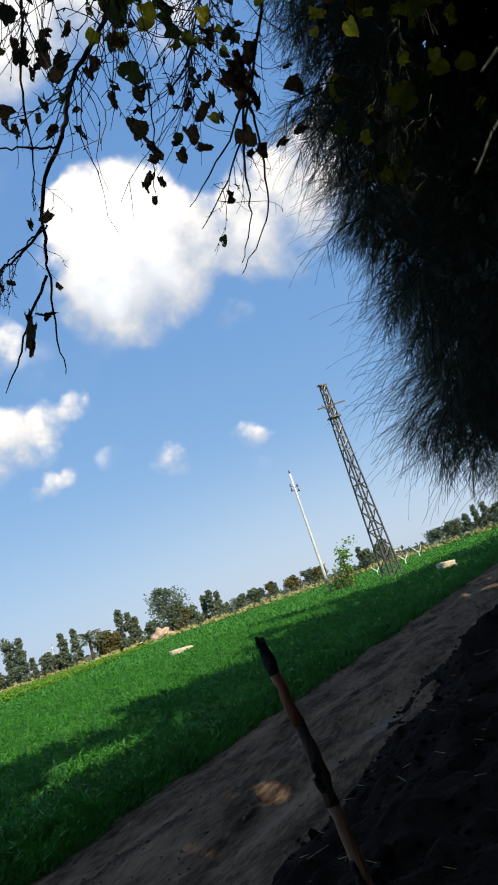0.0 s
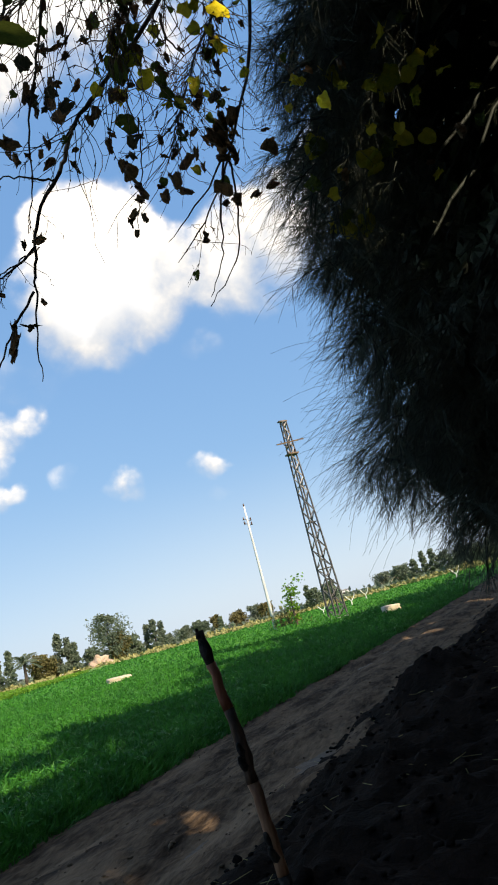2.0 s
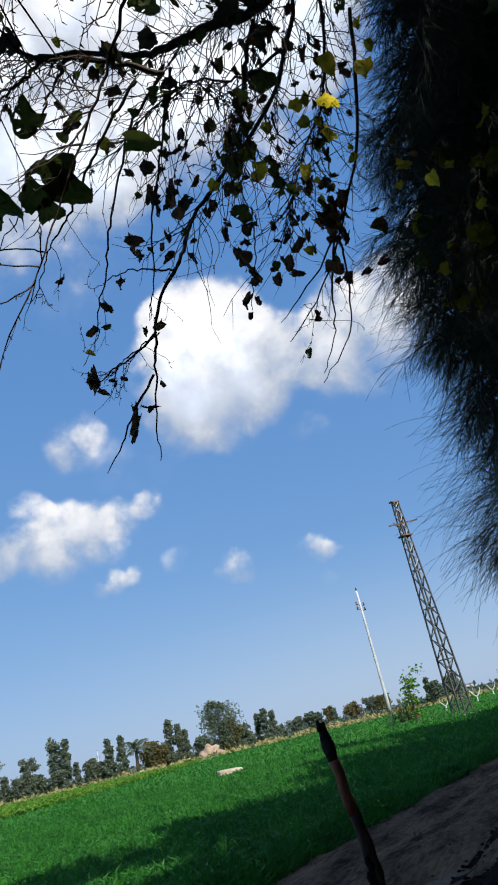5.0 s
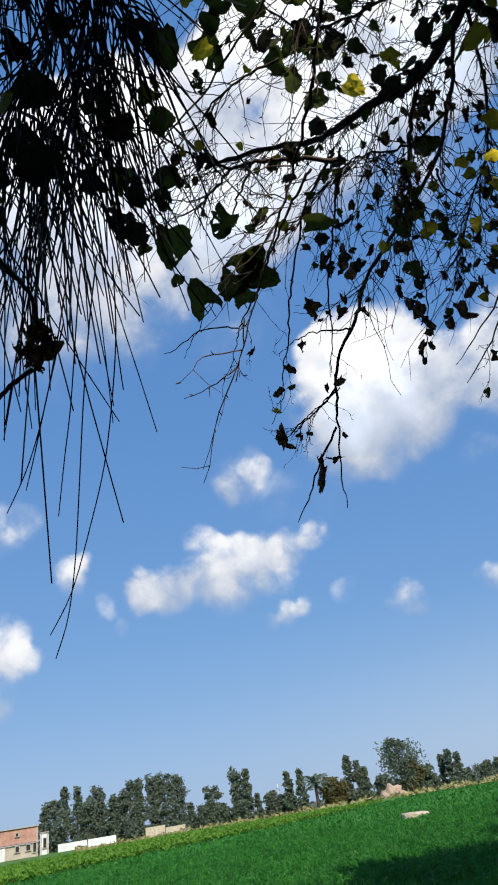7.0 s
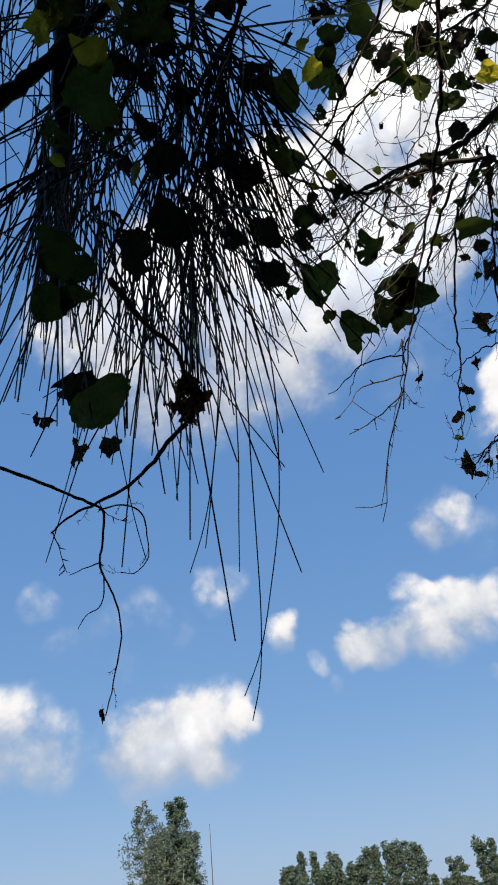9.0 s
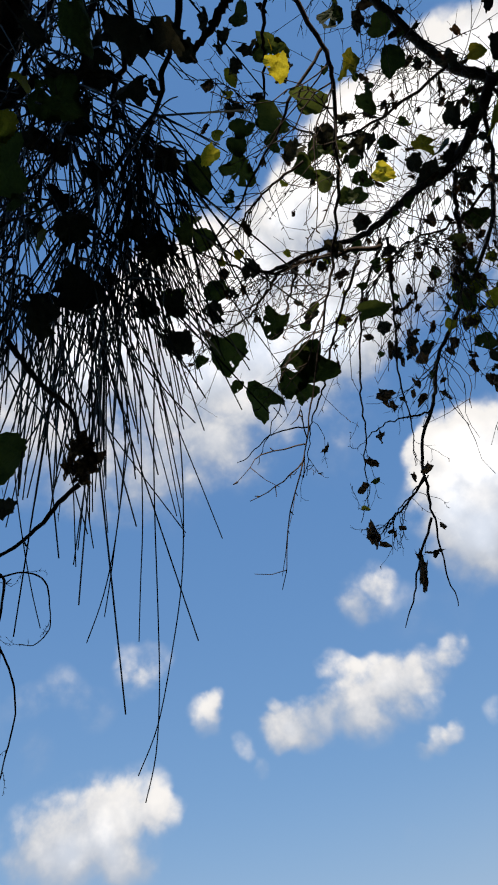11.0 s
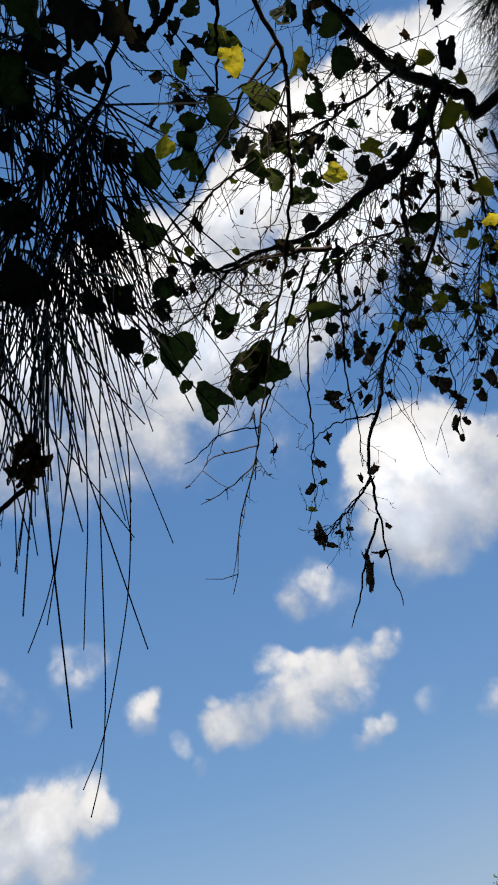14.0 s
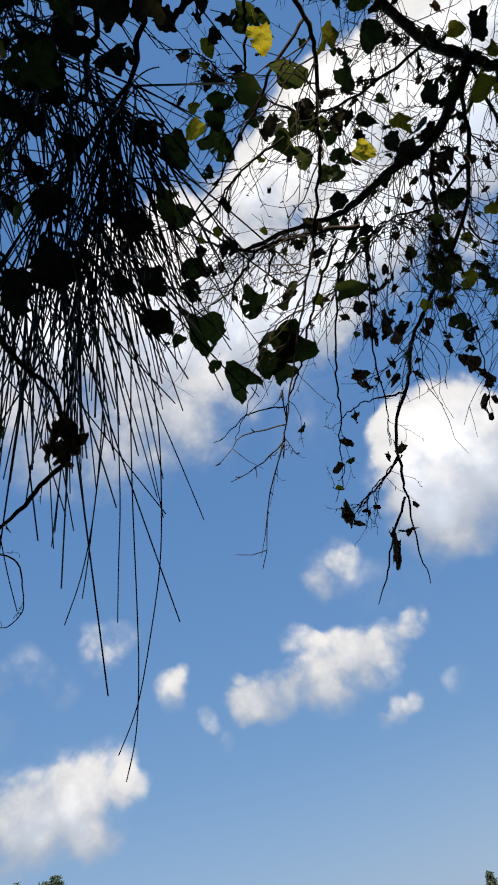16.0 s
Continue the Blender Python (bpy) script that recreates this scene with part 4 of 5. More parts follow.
def in_sunbeam(p):
    for spot, wide in GAPS:
        v = p - spot
        if v.dot(TO_SUN) > 0.7 and (v - TO_SUN * v.dot(TO_SUN)).length < wide + 0.13:
            return True
    return False


def row_tree(s, q, h, spread, tufts):
    """A casuarina: tapering trunk, drooping limbs and a dense crown of needle sprays."""
    base = along(s, q)
    t = thing("casuarina_tree", "dark shaggy casuarina with drooping needle branches beside the track", "tree", base, "casuarina row")
    wood, crown = Soup(), Soup()
    wood.tube(smooth_line([Vector((0, 0, -0.1)), Vector((0.1, 0.05, h * 0.4)), Vector((-0.1, 0.1, h * 0.75)), Vector((0, 0, h))], 4), 0.17, 0.02, 9, 0.05)
    ends = []
    for i in range(int(h * 3)):
        z = h * (0.13 + 0.85 * (i + rng.random()) / (h * 3))
        reach = spread * (0.55 + 0.45 * math.sin(math.pi * z / h)) * rng.uniform(0.6, 1.1)
        a = i * 2.4
        p = Vector((0, 0, z))
        e = p + Vector((math.cos(a) * reach, math.sin(a) * reach, -0.15 * reach))
        pts = smooth_line([p, p.lerp(e, 0.5) + Vector((0, 0, 0.18 * reach)), e], 3)
        if not any(in_clearing(base + x) or in_sunbeam(base + x) for x in pts):
            wood.tube(pts, 0.035, 0.008, 5)
        ends += pts[2:]
    for i in range(tufts):
        e = rng.choice(ends)
        p = e + Vector((rng.gauss(0, 0.35), rng.gauss(0, 0.35), rng.gauss(-0.25, 0.4)))
        if p.z < 1.2 or in_clearing(base + p):
            continue
        if in_sunbeam(base + p):
            continue
        crown.tuft(p, rng.uniform(0.3, 0.62), 1.6)
    part("trunk", wood.mesh(), BARK, t)
    part("crown", crown.mesh(), NEEDLE, t, smooth=False)
    return t


for i, s in enumerate(spaced(-22, 62, 26)):
    row_tree(s + rng.uniform(-0.5, 0.5), 2.6 + rng.uniform(-0.5, 0.9), rng.uniform(10.5, 14.5), 2.6, 4400)


for s, h, spread in ((21.3, 21.5, 1.1), (14.6, 16.5, 1.3), (23.6, 17.0, 1.2)):
    row_tree(s, 2.9, h, spread, 2600)


def shaggy_boughs():
    """The hanging boughs at the edge of the row, needle by needle."""
    t = thing("casuarina_bough", "heavy dark casuarina boughs hanging in shaggy needle curtains", "bough", along(7.0, 2.2, 0))
    o = t.location
    wood = Soup()
    sprays = [Soup(), Soup(), Soup(), Soup()]
    made = 0
    while made < 2300:
        el = rng.uniform(-1.0, 62)
        e = edge_at(el)
        depth = abs(rng.gauss(0, 5)) if rng.random() < 0.7 else rng.uniform(0, 24)
        az = e - 1.2 - depth
        if az < -44:
            continue
        d = rng.uniform(2.5, 3.6) + 0.05 * depth
        p = at(az, el, d)
        if p.z < 1.5 - 0.02 * depth or el > 58 or in_sunbeam(p):
            continue
        made += 1
        out = Vector((-1, 0.25, 0)) * rng.uniform(0.2, 1.0) + Vector((rng.gauss(0, 0.35), rng.gauss(0, 0.35), rng.uniform(-0.9, 0.15)))
        s = sprays[made % 4]
        stem = [p - o]
        v = out.normalized()
        for k in range(4):
            stem.append(stem[-1] + v * rng.uniform(0.025, 0.055))
            v = (v + Vector((0, 0, -0.22))).normalized()
        wood.tube(stem, 0.0028, 0.0012, 4)
        for k in range(17):
            j = rng.randrange(1, 5)
            dirn = (stem[j] - stem[j - 1]).normalized() + Vector((rng.gauss(0, 0.5), rng.gauss(0, 0.5), rng.gauss(-0.1, 0.45)))
            hang(s, stem[j], dirn, rng.uniform(0.07, 0.17), 0.0010, 3, 0.5)
    # loose fine hairs that stray beyond the boughs
    for i in range(420):
        el = rng.uniform(6, 36) if i < 230 else rng.uniform(6, 17)
        p = at(edge_at(el) - rng.uniform(0.0, 2.5), el, rng.uniform(2.6, 3.3))
        v = Vector((-1, 0.2, rng.uniform(-0.5, 0.7))) + Vector((rng.gauss(0, 0.3), rng.gauss(0, 0.3), rng.gauss(0, 0.3)))
        hang(sprays[i % 4], p - o, v, rng.uniform(0.16, 0.38) * (1.0 if i < 230 else 1.25), 0.0009, 6, rng.uniform(0.6, 1.5))
    for i in range(22):
        el = rng.uniform(8, 60)
        az = edge_at(el) - rng.uniform(1.5, 14)
        p = at(az, el, 3.2)
        root = at(az - 14, min(75, el + 9), 4.2)
        wood.tube([x - o for x in smooth_line([root, root.lerp(p, 0.5) + Vector((0, 0, 0.12)), p], 4, 0.01)], 0.014, 0.004, 5)
    # Wood takes the dark needle colour, so the boughs' inner shade is painted on.
    part("bough_wood", wood.mesh(), NEEDLE_SHADE, t)
    for s in sprays:
        part("needle_spray", s.mesh(), NEEDLE, t, kind="stuff", smooth=False)
    inner = Soup()
    for i in range(34000):
        el = rng.uniform(-2, 60)
        az = edge_at(el) - 3.2 - 27 * rng.random() ** 1.3
        p = at(az, el, rng.uniform(3.6, 5.6))
        if p.z < 1.35 or in_sunbeam(p):
            continue
        inner.tuft(p - o, rng.uniform(0.06, 0.17), 1.6)
    part("inner_needles", inner.mesh(), NEEDLE, t, kind="stuff", smooth=False)
    return t


shaggy_boughs()


# ---- the mulberry over the stand point ----
def leaf_mesh(name, mat, curl, torn, seed, crumple=0.0):
    """A toothed heart-shaped leaf of unit length with its stalk at the origin, hanging down -z."""
    r = random.Random(seed)
    rim, rings = 36, 4
    verts, faces = [(0.0, 0.0, -0.45)], []
    bites = [(r.uniform(0, 6.28), r.uniform(0.25, 0.55), r.uniform(0.15, 0.5)) for _ in range(4 if torn else 0)]
    broad, lop = r.uniform(0.40, 0.50), r.uniform(-0.06, 0.06)
    off = Vector((seed * 1.7, 0, 0))
    for k in range(1, rings + 1):
        f = k / rings
        for i in range(rim):
            a = 2 * math.pi * i / rim
            # broad and notched at the stalk, drawn to a short tip
            x = broad * math.sin(a) * (1 + 0.16 * math.cos(a))
            z = -0.45 + 0.47 * math.cos(a) - 0.07 * math.exp(-((a - math.pi) / 0.28) ** 2) - 0.12 * (math.exp(-(a / 0.4) ** 2) + math.exp(-((a - 2 * math.pi) / 0.4) ** 2))
            k_rim = 1.0
            if k == rings:
                k_rim = 0.965 + (0.07 if i % 2 else 0.0) + r.uniform(-0.03, 0.03)
                for b, wide, deep in bites:
                    t = abs((a - b + math.pi) % (2 * math.pi) - math.pi)
                    if t < wide:
                        k_rim *= 1 - deep * (1 - t / wide) ** 0.5
            x, z = x * f * k_rim, -0.45 + (z + 0.45) * f * k_rim
            x += lop * (z + 0.45)
            bow = (0.45 + curl * 1.4)
            g = x / broad
            y = broad * (1 - math.cos(g * bow)) * 0.9 + 0.25 * curl * (z + 0.45) ** 2 + 0.05 * noise.noise(Vector((x * 3, z * 3, seed)))
            x = broad * math.sin(g * bow) / bow
            p = Vector((x, y, z))
            if crumple:
                p += crumple * Vector((noise.noise(p * 3.1 + off), noise.noise(p * 3.1 + off + Vector((9, 0, 0))), noise.noise(p * 3.1 + off + Vector((0, 9, 0)))))
                p += 0.35 * crumple * Vector((noise.noise(p * 8 + off), noise.noise(p * 8 - off), noise.noise(p * 8 + off * 2)))
            if crumple > 0.3:
                p.x *= 0.5
            verts.append(tuple(p))
    for i in range(rim):
        faces.append((0, 1 + i, 1 + (i + 1) % rim))
        for k in range(rings - 1):
            if torn and k == rings - 3 and r.random() < 0.03:
                continue
            a, b = 1 + k * rim + i, 1 + k * rim + (i + 1) % rim
            faces.append((a, a + rim, b + rim, b))
    b = len(verts)
    for z in (-0.02, 0.32):
        for k in range(3):
            verts.append((0.012 * math.cos(k * 2.1), 0.012 * math.sin(k * 2.1) + 0.25 * z * z, z))
    for k in range(3):
        faces.append((b + k, b + (k + 1) % 3, b + 3 + (k + 1) % 3, b + 3 + k))
    me = bpy.data.meshes.new(name)
    me.from_pydata(verts, [], faces)
    me.materials.append(mat)
    me.polygons.foreach_set("use_smooth", [not crumple] * len(me.polygons))
    return me


GREEN = [leaf_mesh("leaf", LEAF, c, t, i, k) for i, (c, t, k) in enumerate(((0.1, False, 0), (0.25, True, 0), (0.5, True, 0.08), (0.15, True, 0), (0.7, False, 0.1), (0.35, True, 0.15)))]
DRY = [leaf_mesh("leaf", LEAF_DRY, c, i % 2 == 0, 20 + i, k) for i, (c, k) in enumerate(((0.6, 0.32), (0.9, 0.40), (0.4, 0.31), (1.1, 0.35), (0.75, 0.45), (0.3, 0.36)))]
ROLLED = [leaf_mesh("leaf", LEAF_DRY, c, i != 1, 80 + i, 0.14) for i, c in enumerate((1.3, 1.1, 1.5))]
DRY += ROLLED + ROLLED[:2]
YELLOW = [leaf_mesh("leaf", LEAF_YELLOW, c, t, 40 + i, k) for i, (c, t, k) in enumerate(((0.2, False, 0), (0.4, True, 0.08), (0.6, True, 0.15), (0.3, False, 0.05)))]

CURLED = [leaf_mesh("leaf", LEAF_DULL, c, True, 100 + i, k) for i, (c, k) in enumerate(((0.5, 0.10), (0.8, 0.18), (0.3, 0.14), (1.0, 0.22), (0.6, 0.28)))]

def hang_leaf(parent, kinds, p, length, toward=None, swing=0.5, slim=1.0):
    """One leaf whose middle is at p; it faces roughly the open side."""
    ob = new("leaf", rng.choice(kinds))
    face = (STAND - p).normalized() + Vector((rng.gauss(0, 0.45), rng.gauss(0, 0.45), rng.gauss(0, 0.45)))
    down = (toward if toward is not None else Vector((0, 0, -1))) + Vector((rng.gauss(0, swing), rng.gauss(0, swing), rng.gauss(0, swing * 0.5)))
    y = face.normalized()
    z = -(down - y * down.dot(y)).normalized()
    x = y.cross(z)
    m = Matrix((x, y, z)).transposed().to_4x4()
    m = Matrix.Translation(p + z * length * 0.5) @ m @ Matrix.Diagonal((length * slim * rng.uniform(0.85, 1.1), length, length, 1))
    ob.parent = parent
    ob.matrix_world = Matrix.Translation(-parent.location) @ m
    return ob


mulberry = thing("mulberry_tree", "half-bare mulberry with drooping twigs and withering leaves", "tree", (1.75, -1.05, 0))
MO = Vector((1.75, -1.05, 0))


def limb(name, pts, r0, r1, parent=mulberry, mat=TWIG, jitter=0.0016, sides=7, label=""):
    line = smooth_line(pts, 5, jitter)
    s = Soup()
    s.tube([p - MO for p in line], r0, r1, sides, 0.10)
    part(name, s.mesh(), mat, parent, label)
    return line


def sky_line(d0, d1, *spots):
    """Places along a bough, given by their bearings."""
    n = len(spots)
    return [at(a, e, d0 + (d1 - d0) * i / max(1, n - 1)) for i, (a, e) in enumerate(spots)]


trunk_top = Vector((1.75, -0.45, 2.2))
limb("trunk", [Vector((1.75, -1.05, -0.1)), Vector((1.8, -0.95, 0.9)), Vector((1.8, -0.75, 1.6)), trunk_top], 0.09, 0.045, mat=BARK, sides=10)
limb_a = limb("bough", [trunk_top, Vector((1.35, 0.45, 2.65))] + sky_line(1.6, 1.5, (-26.5, 53.0), (-21.3, 55.3), (-19.7, 57.4), (-17.4, 60.2), (-16.7, 63.4), (-16.4, 66.8), (-17.0, 72.0)), 0.0145, 0.008)
limb_b = limb("bough", sky_line(1.53, 1.3, (-19.9, 57.2), (-15.0, 56.0), (-9.7, 54.8), (-4.0, 55.0), (2.0, 54.5), (5.6, 54.4), (12.2, 55.0), (19.4, 54.8), (22.8, 55.8)), 0.0120, 0.0022)
limb_c = limb("twig", sky_line(1.05, 0.95, (-5.3, 71.6), (-4.9, 67.7), (-2.6, 65.1), (3.2, 60.1), (8.7, 54.8), (12.8, 50.8), (17.0, 45.7), (20.1, 40.7), (22.0, 36.8)), 0.0036, 0.0008)
limb_d = limb("twig", sky_line(1.5, 1.38, (-16.8, 56.4), (-14.2, 53.6), (-9.5, 49.6), (-4.2, 46.8), (0.8, 44.2), (3.9, 42.2)), 0.0044, 0.0038)
limb("twig", sky_line(1.38, 1.38, (3.9, 42.2), (5.2, 40.7), (6.3, 39.2)), 0.0042, 0.0040, mat=TWIG_PALE, label="pale peeled twig with a sun fleck in its colour")
limb("twig", sky_line(1.38, 1.38, (6.3, 39.2), (9.3, 36.2), (10.4, 32.5), (11.0, 30.1), (11.7, 26.3), (11.9, 23.0)), 0.0040, 0.0009, jitter=0.0022)
limb("twig", sky_line(1.38, 1.38, (11.1, 30.4), (13.7, 27.4), (15.2, 24.9), (16.9, 22.6)), 0.003, 0.0009)
limb_d3 = limb("twig", sky_line(1.38, 1.38, (10.1, 33.9), (12.8, 32.2), (15.0, 31.3), (16.5, 30.2)), 0.003, 0.0009)
limb_g = limb("twig", sky_line(1.7, 1.62, (-20.5, 52.0), (-16.4, 44.5), (-12.1, 39.2), (-9.2, 35.8), (-6.5, 33.2), (-2.9, 30.6)), 0.0046, 0.0010)
limb("twig", sky_line(1.63, 1.62, (-10.4, 37.9), (-8.4, 33.6), (-7.4, 30.3), (-5.2, 27.2)), 0.003, 0.0009)
limb("twig", sky_line(1.63, 1.6, (-10.5, 37.6), (-10.6, 36.0), (-9.5, 31.4), (-8.0, 29.0), (-4.9, 26.4)), 0.0032, 0.0009)
limb("twig", sky_line(1.63, 1.62, (-10.4, 37.9), (-7.0, 35.1), (-2.5, 32.4)), 0.003, 0.0009)
limb("bough", sky_line(1.3, 1.15, (60.0, 84.0), (67.8, 76.0), (66.1, 74.0), (65.4, 70.0), (64.7, 65.2), (63.2, 61.1), (61.6, 54.7), (61.0, 49.0)), 0.032, 0.010)
limb("bough", sky_line(1.2, 1.2, (80.0, 56.0), (71.8, 61.7), (68.7, 63.8), (65.3, 66.1), (61.2, 68.2), (57.6, 70.2)), 0.016, 0.006)
limb("twig", sky_line(1.2, 1.0, (-4.9, 67.7), (4.0, 66.5), (12.0, 64.0), (20.0, 61.0), (27.0, 58.0), (33.0, 54.0)), 0.0028, 0.0009)
limb_l = limb("twig", sky_line(1.5, 1.4, (-17.4, 60.2), (-8.0, 61.0), (2.0, 62.0), (10.0, 66.0), (18.0, 70.0)), 0.0034, 0.0010)
limb_m = limb("twig", sky_line(1.52, 1.5, (-19.0, 57.0), (-17.0, 52.0), (-14.0, 47.5), (-9.5, 44.0), (-6.0, 40.0)), 0.004, 0.0010)

limb_n1 = limb("twig", sky_line(1.18, 1.18, (3.3, 52.8), (8.5, 53.9), (12.4, 54.4), (15.4, 54.6), (18.0, 54.5), (20.7, 55.1), (24.5, 56.3), (27.6, 57.4), (30.1, 58.0), (34.5, 58.1)), 0.0042, 0.001)
limb_n2 = limb("twig", sky_line(1.18, 1.18, (18.0, 54.5), (20.3, 53.3), (22.1, 52.4), (23.5, 51.7), (26.6, 50.9), (28.2, 50.6)), 0.0028, 0.0009)
limb("twig", sky_line(1.18, 1.18, (15.1, 54.4), (16.0, 53.5), (17.8, 51.9), (18.9, 50.4)), 0.003, 0.0012)
limb("twig", sky_line(1.18, 1.18, (22.1, 52.4), (24.5, 52.3), (27.6, 52.6), (31.4, 53.3)), 0.0016, 0.0007)
limb_n5 = limb("twig", sky_line(1.25, 1.25, (6.8, 52.7), (9.7, 51.0), (12.7, 48.7), (15.1, 46.3), (16.9, 44.1), (18.6, 42.5), (19.9, 41.0), (20.7, 39.3), (21.8, 37.0)), 0.003, 0.0007)
limb("twig", sky_line(1.25, 1.25, (19.9, 41.0), (22.5, 41.3), (25.3, 41.0), (27.6, 39.8), (29.0, 39.4)), 0.0016, 0.0007)
limb("twig", sky_line(1.25, 1.25, (20.8, 45.0), (23.4, 42.7), (25.4, 40.7), (26.8, 38.9)), 0.0012, 0.0006)
limb_n8 = limb("twig", sky_line(1.37, 1.37, (3.1, 53.0), (6.8, 51.1), (9.5, 48.8), (12.0, 44.9), (13.5, 41.7), (14.3, 38.8), (15.6, 36.1), (16.0, 34.1), (17.8, 31.8)), 0.003, 0.0007)
limb_n9 = limb("twig", sky_line(1.37, 1.37, (2.1, 53.2), (4.2, 50.2), (6.5, 46.3), (8.5, 42.3), (9.1, 39.1), (9.9, 36.5), (10.6, 34.9)), 0.0028, 0.0008)
limb("twig", sky_line(1.37, 1.37, (7.0, 38.7), (8.8, 38.9), (11.3, 39.2), (13.5, 38.8), (14.7, 38.4)), 0.0022, 0.0009)
limb("twig", sky_line(1.37, 1.37, (9.8, 33.8), (11.8, 32.9), (13.4, 32.1), (15.1, 30.9), (15.8, 30.5)), 0.0017, 0.0008)
limb_n12 = limb("twig", sky_line(1.37, 1.37, (-9.4, 54.3), (-6.9, 52.0), (-5.1, 49.6), (-4.1, 47.9), (-1.6, 45.8)), 0.005, 0.002)
limb_n13 = limb("twig", sky_line(1.37, 1.37, (-11.6, 51.7), (-7.6, 51.1), (-3.7, 51.3), (-1.0, 51.9), (2.5, 51.7), (7.0, 50.2), (10.7, 48.2)), 0.003, 0.0008)
limb("twig", sky_line(1.5, 1.5, (-8.0, 48.2), (-8.0, 46.8), (-9.3, 45.1)), 0.003, 0.0015)
limb("twig", sky_line(1.5, 1.5, (-2.8, 42.0), (-2.4, 40.1), (-1.8, 38.2), (-0.5, 35.6), (0.0, 34.0)), 0.002, 0.0007)
limb_n16 = limb("twig", sky_line(1.05, 1.05, (7.9, 61.7), (14.0, 61.2), (18.9, 60.0), (22.6, 58.4), (25.6, 57.9)), 0.0022, 0.0008)
limb("twig", sky_line(1.05, 1.05, (-2.4, 73.8), (3.9, 71.0), (6.9, 69.1), (9.8, 67.1)), 0.0032, 0.0015)
limb("twig", sky_line(1.05, 1.05, (4.8, 74.7), (8.4, 74.1), (12.3, 73.4), (16.3, 72.8), (20.7, 72.2)), 0.008, 0.004)
limb_j = limb("twig", sky_line(1.45, 1.45, (63.7, 33.8), (60.3, 33.1), (57.4, 32.3), (54.5, 31.4), (53.4, 30.7), (53.4, 28.0), (53.5, 26.2), (52.2, 23.9), (51.4, 21.3), (51.8, 17.8), (52.5, 14.6)), 0.0040, 0.0012, jitter=0.0006)
limb_j2 = limb("twig", sky_line(1.45, 1.45, (53.9, 30.9), (51.7, 31.4), (49.7, 30.7), (49.1, 28.4), (49.1, 26.8), (50.3, 25.7), (51.6, 25.8)), 0.0021, 0.0008, jitter=0.0005)
limb("twig", sky_line(1.45, 1.45, (53.4, 26.6), (54.8, 26.1), (56.2, 25.5)), 0.0017, 0.0007, jitter=0.0004)
limb("twig", sky_line(1.45, 1.45, (53.1, 25.5), (53.2, 23.2), (54.5, 22.3), (55.1, 21.2)), 0.0016, 0.0007, jitter=0.0004)
limb_j5 = limb("twig", sky_line(0.72, 0.72, (46.3, 38.6), (48.4, 37.0), (50.9, 34.3), (54.6, 32.0), (57.6, 30.6), (59.4, 29.0)), 0.003, 0.0009, jitter=0.0006)
limb("twig", sky_line(0.72, 0.72, (55.9, 50.4), (54.2, 49.1), (51.0, 46.9), (47.6, 45.1), (46.1, 42.1)), 0.004, 0.0022, jitter=0.0006)

def fine_twigs(lines, n, length, heading, spread, r=0.0015, first=0.15):
    """Thin side twigs with knuckles and forks off the given boughs, joined as one part."""
    s = Soup()
    tips = []
    for _ in range(n):
        line = rng.choice(lines)
        i = rng.randrange(int(len(line) * first), len(line) - 1)
        p = line[i].lerp(line[i + 1], rng.random())
        v = (heading + Vector((rng.gauss(0, spread), rng.gauss(0, spread), rng.gauss(0, spread)))).normalized()
        l = length * rng.uniform(0.35, 1.2)
        steps = 7
        pts = [p]
        sag = rng.uniform(-0.10, 0.02)
        for k in range(steps):
            v = (v + Vector((rng.gauss(0, 0.23), rng.gauss(0, 0.23), rng.gauss(sag, 0.23)))).normalized()
            pts.append(pts[-1] + v * l / steps)
            if k in (1, 3, 5) and rng.random() < 0.45:
                w2 = (v + Vector((rng.gauss(0, 0.6), rng.gauss(0, 0.6), rng.gauss(-0.1, 0.6)))).normalized()
                q = pts[-1]
                end = q + w2 * l * rng.uniform(0.12, 0.4)
                s.tube([q - MO, q.lerp(end, 0.5) + Vector((0, 0, -0.004)) - MO, end - MO], r * 0.6, r * 0.35, 4)
            if rng.random() < 0.4:
                q = pts[-1]
                bud = v.cross(Vector((rng.gauss(0, 1), rng.gauss(0, 1), rng.gauss(0, 1)))).normalized()
                s.tube([q - MO, q + bud * 0.006 + v * 0.004 - MO], r * 1.2, r * 0.5, 4)
        s.tube([x - MO for x in pts], r, r * 0.45, 4)
        tips.append(pts)
    ob = part("fine_twig", s.mesh(), TWIG, mulberry, kind="stuff")
    return tips


LEFT_DOWN = Vector((-0.75, -0.1, -0.55))
web = fine_twigs([limb_b, limb_b, limb_l, limb_a, limb_n13], 150, 0.28, LEFT_DOWN, 0.27, 0.0010)
web += fine_twigs([limb_d, limb_m, limb_b, limb_n12, limb_n13], 180, 0.24, Vector((-0.35, 0.1, -0.85)), 0.34, 0.0011)
web += fine_twigs([limb_a, limb_l], 90, 0.26, Vector((-0.5, 0.2, -0.3)), 0.7, 0.0010)
web += fine_twigs([limb_n5, limb_n8, limb_n9, limb_d3], 40, 0.11, Vector((-0.4, 0, -0.75)), 0.5, 0.0008)
web += fine_twigs([limb_g, limb_m], 50, 0.15, Vector((-0.1, 0.1, -0.8)), 0.5, 0.0009)
web += fine_twigs([limb_n1, limb_n2, limb_n16], 44, 0.15, LEFT_DOWN, 0.5, 0.0008)
fine_twigs([limb_j, limb_j2, limb_j5], 16, 0.05, Vector((-0.2, 0, -0.7)), 0.6, 0.0007)
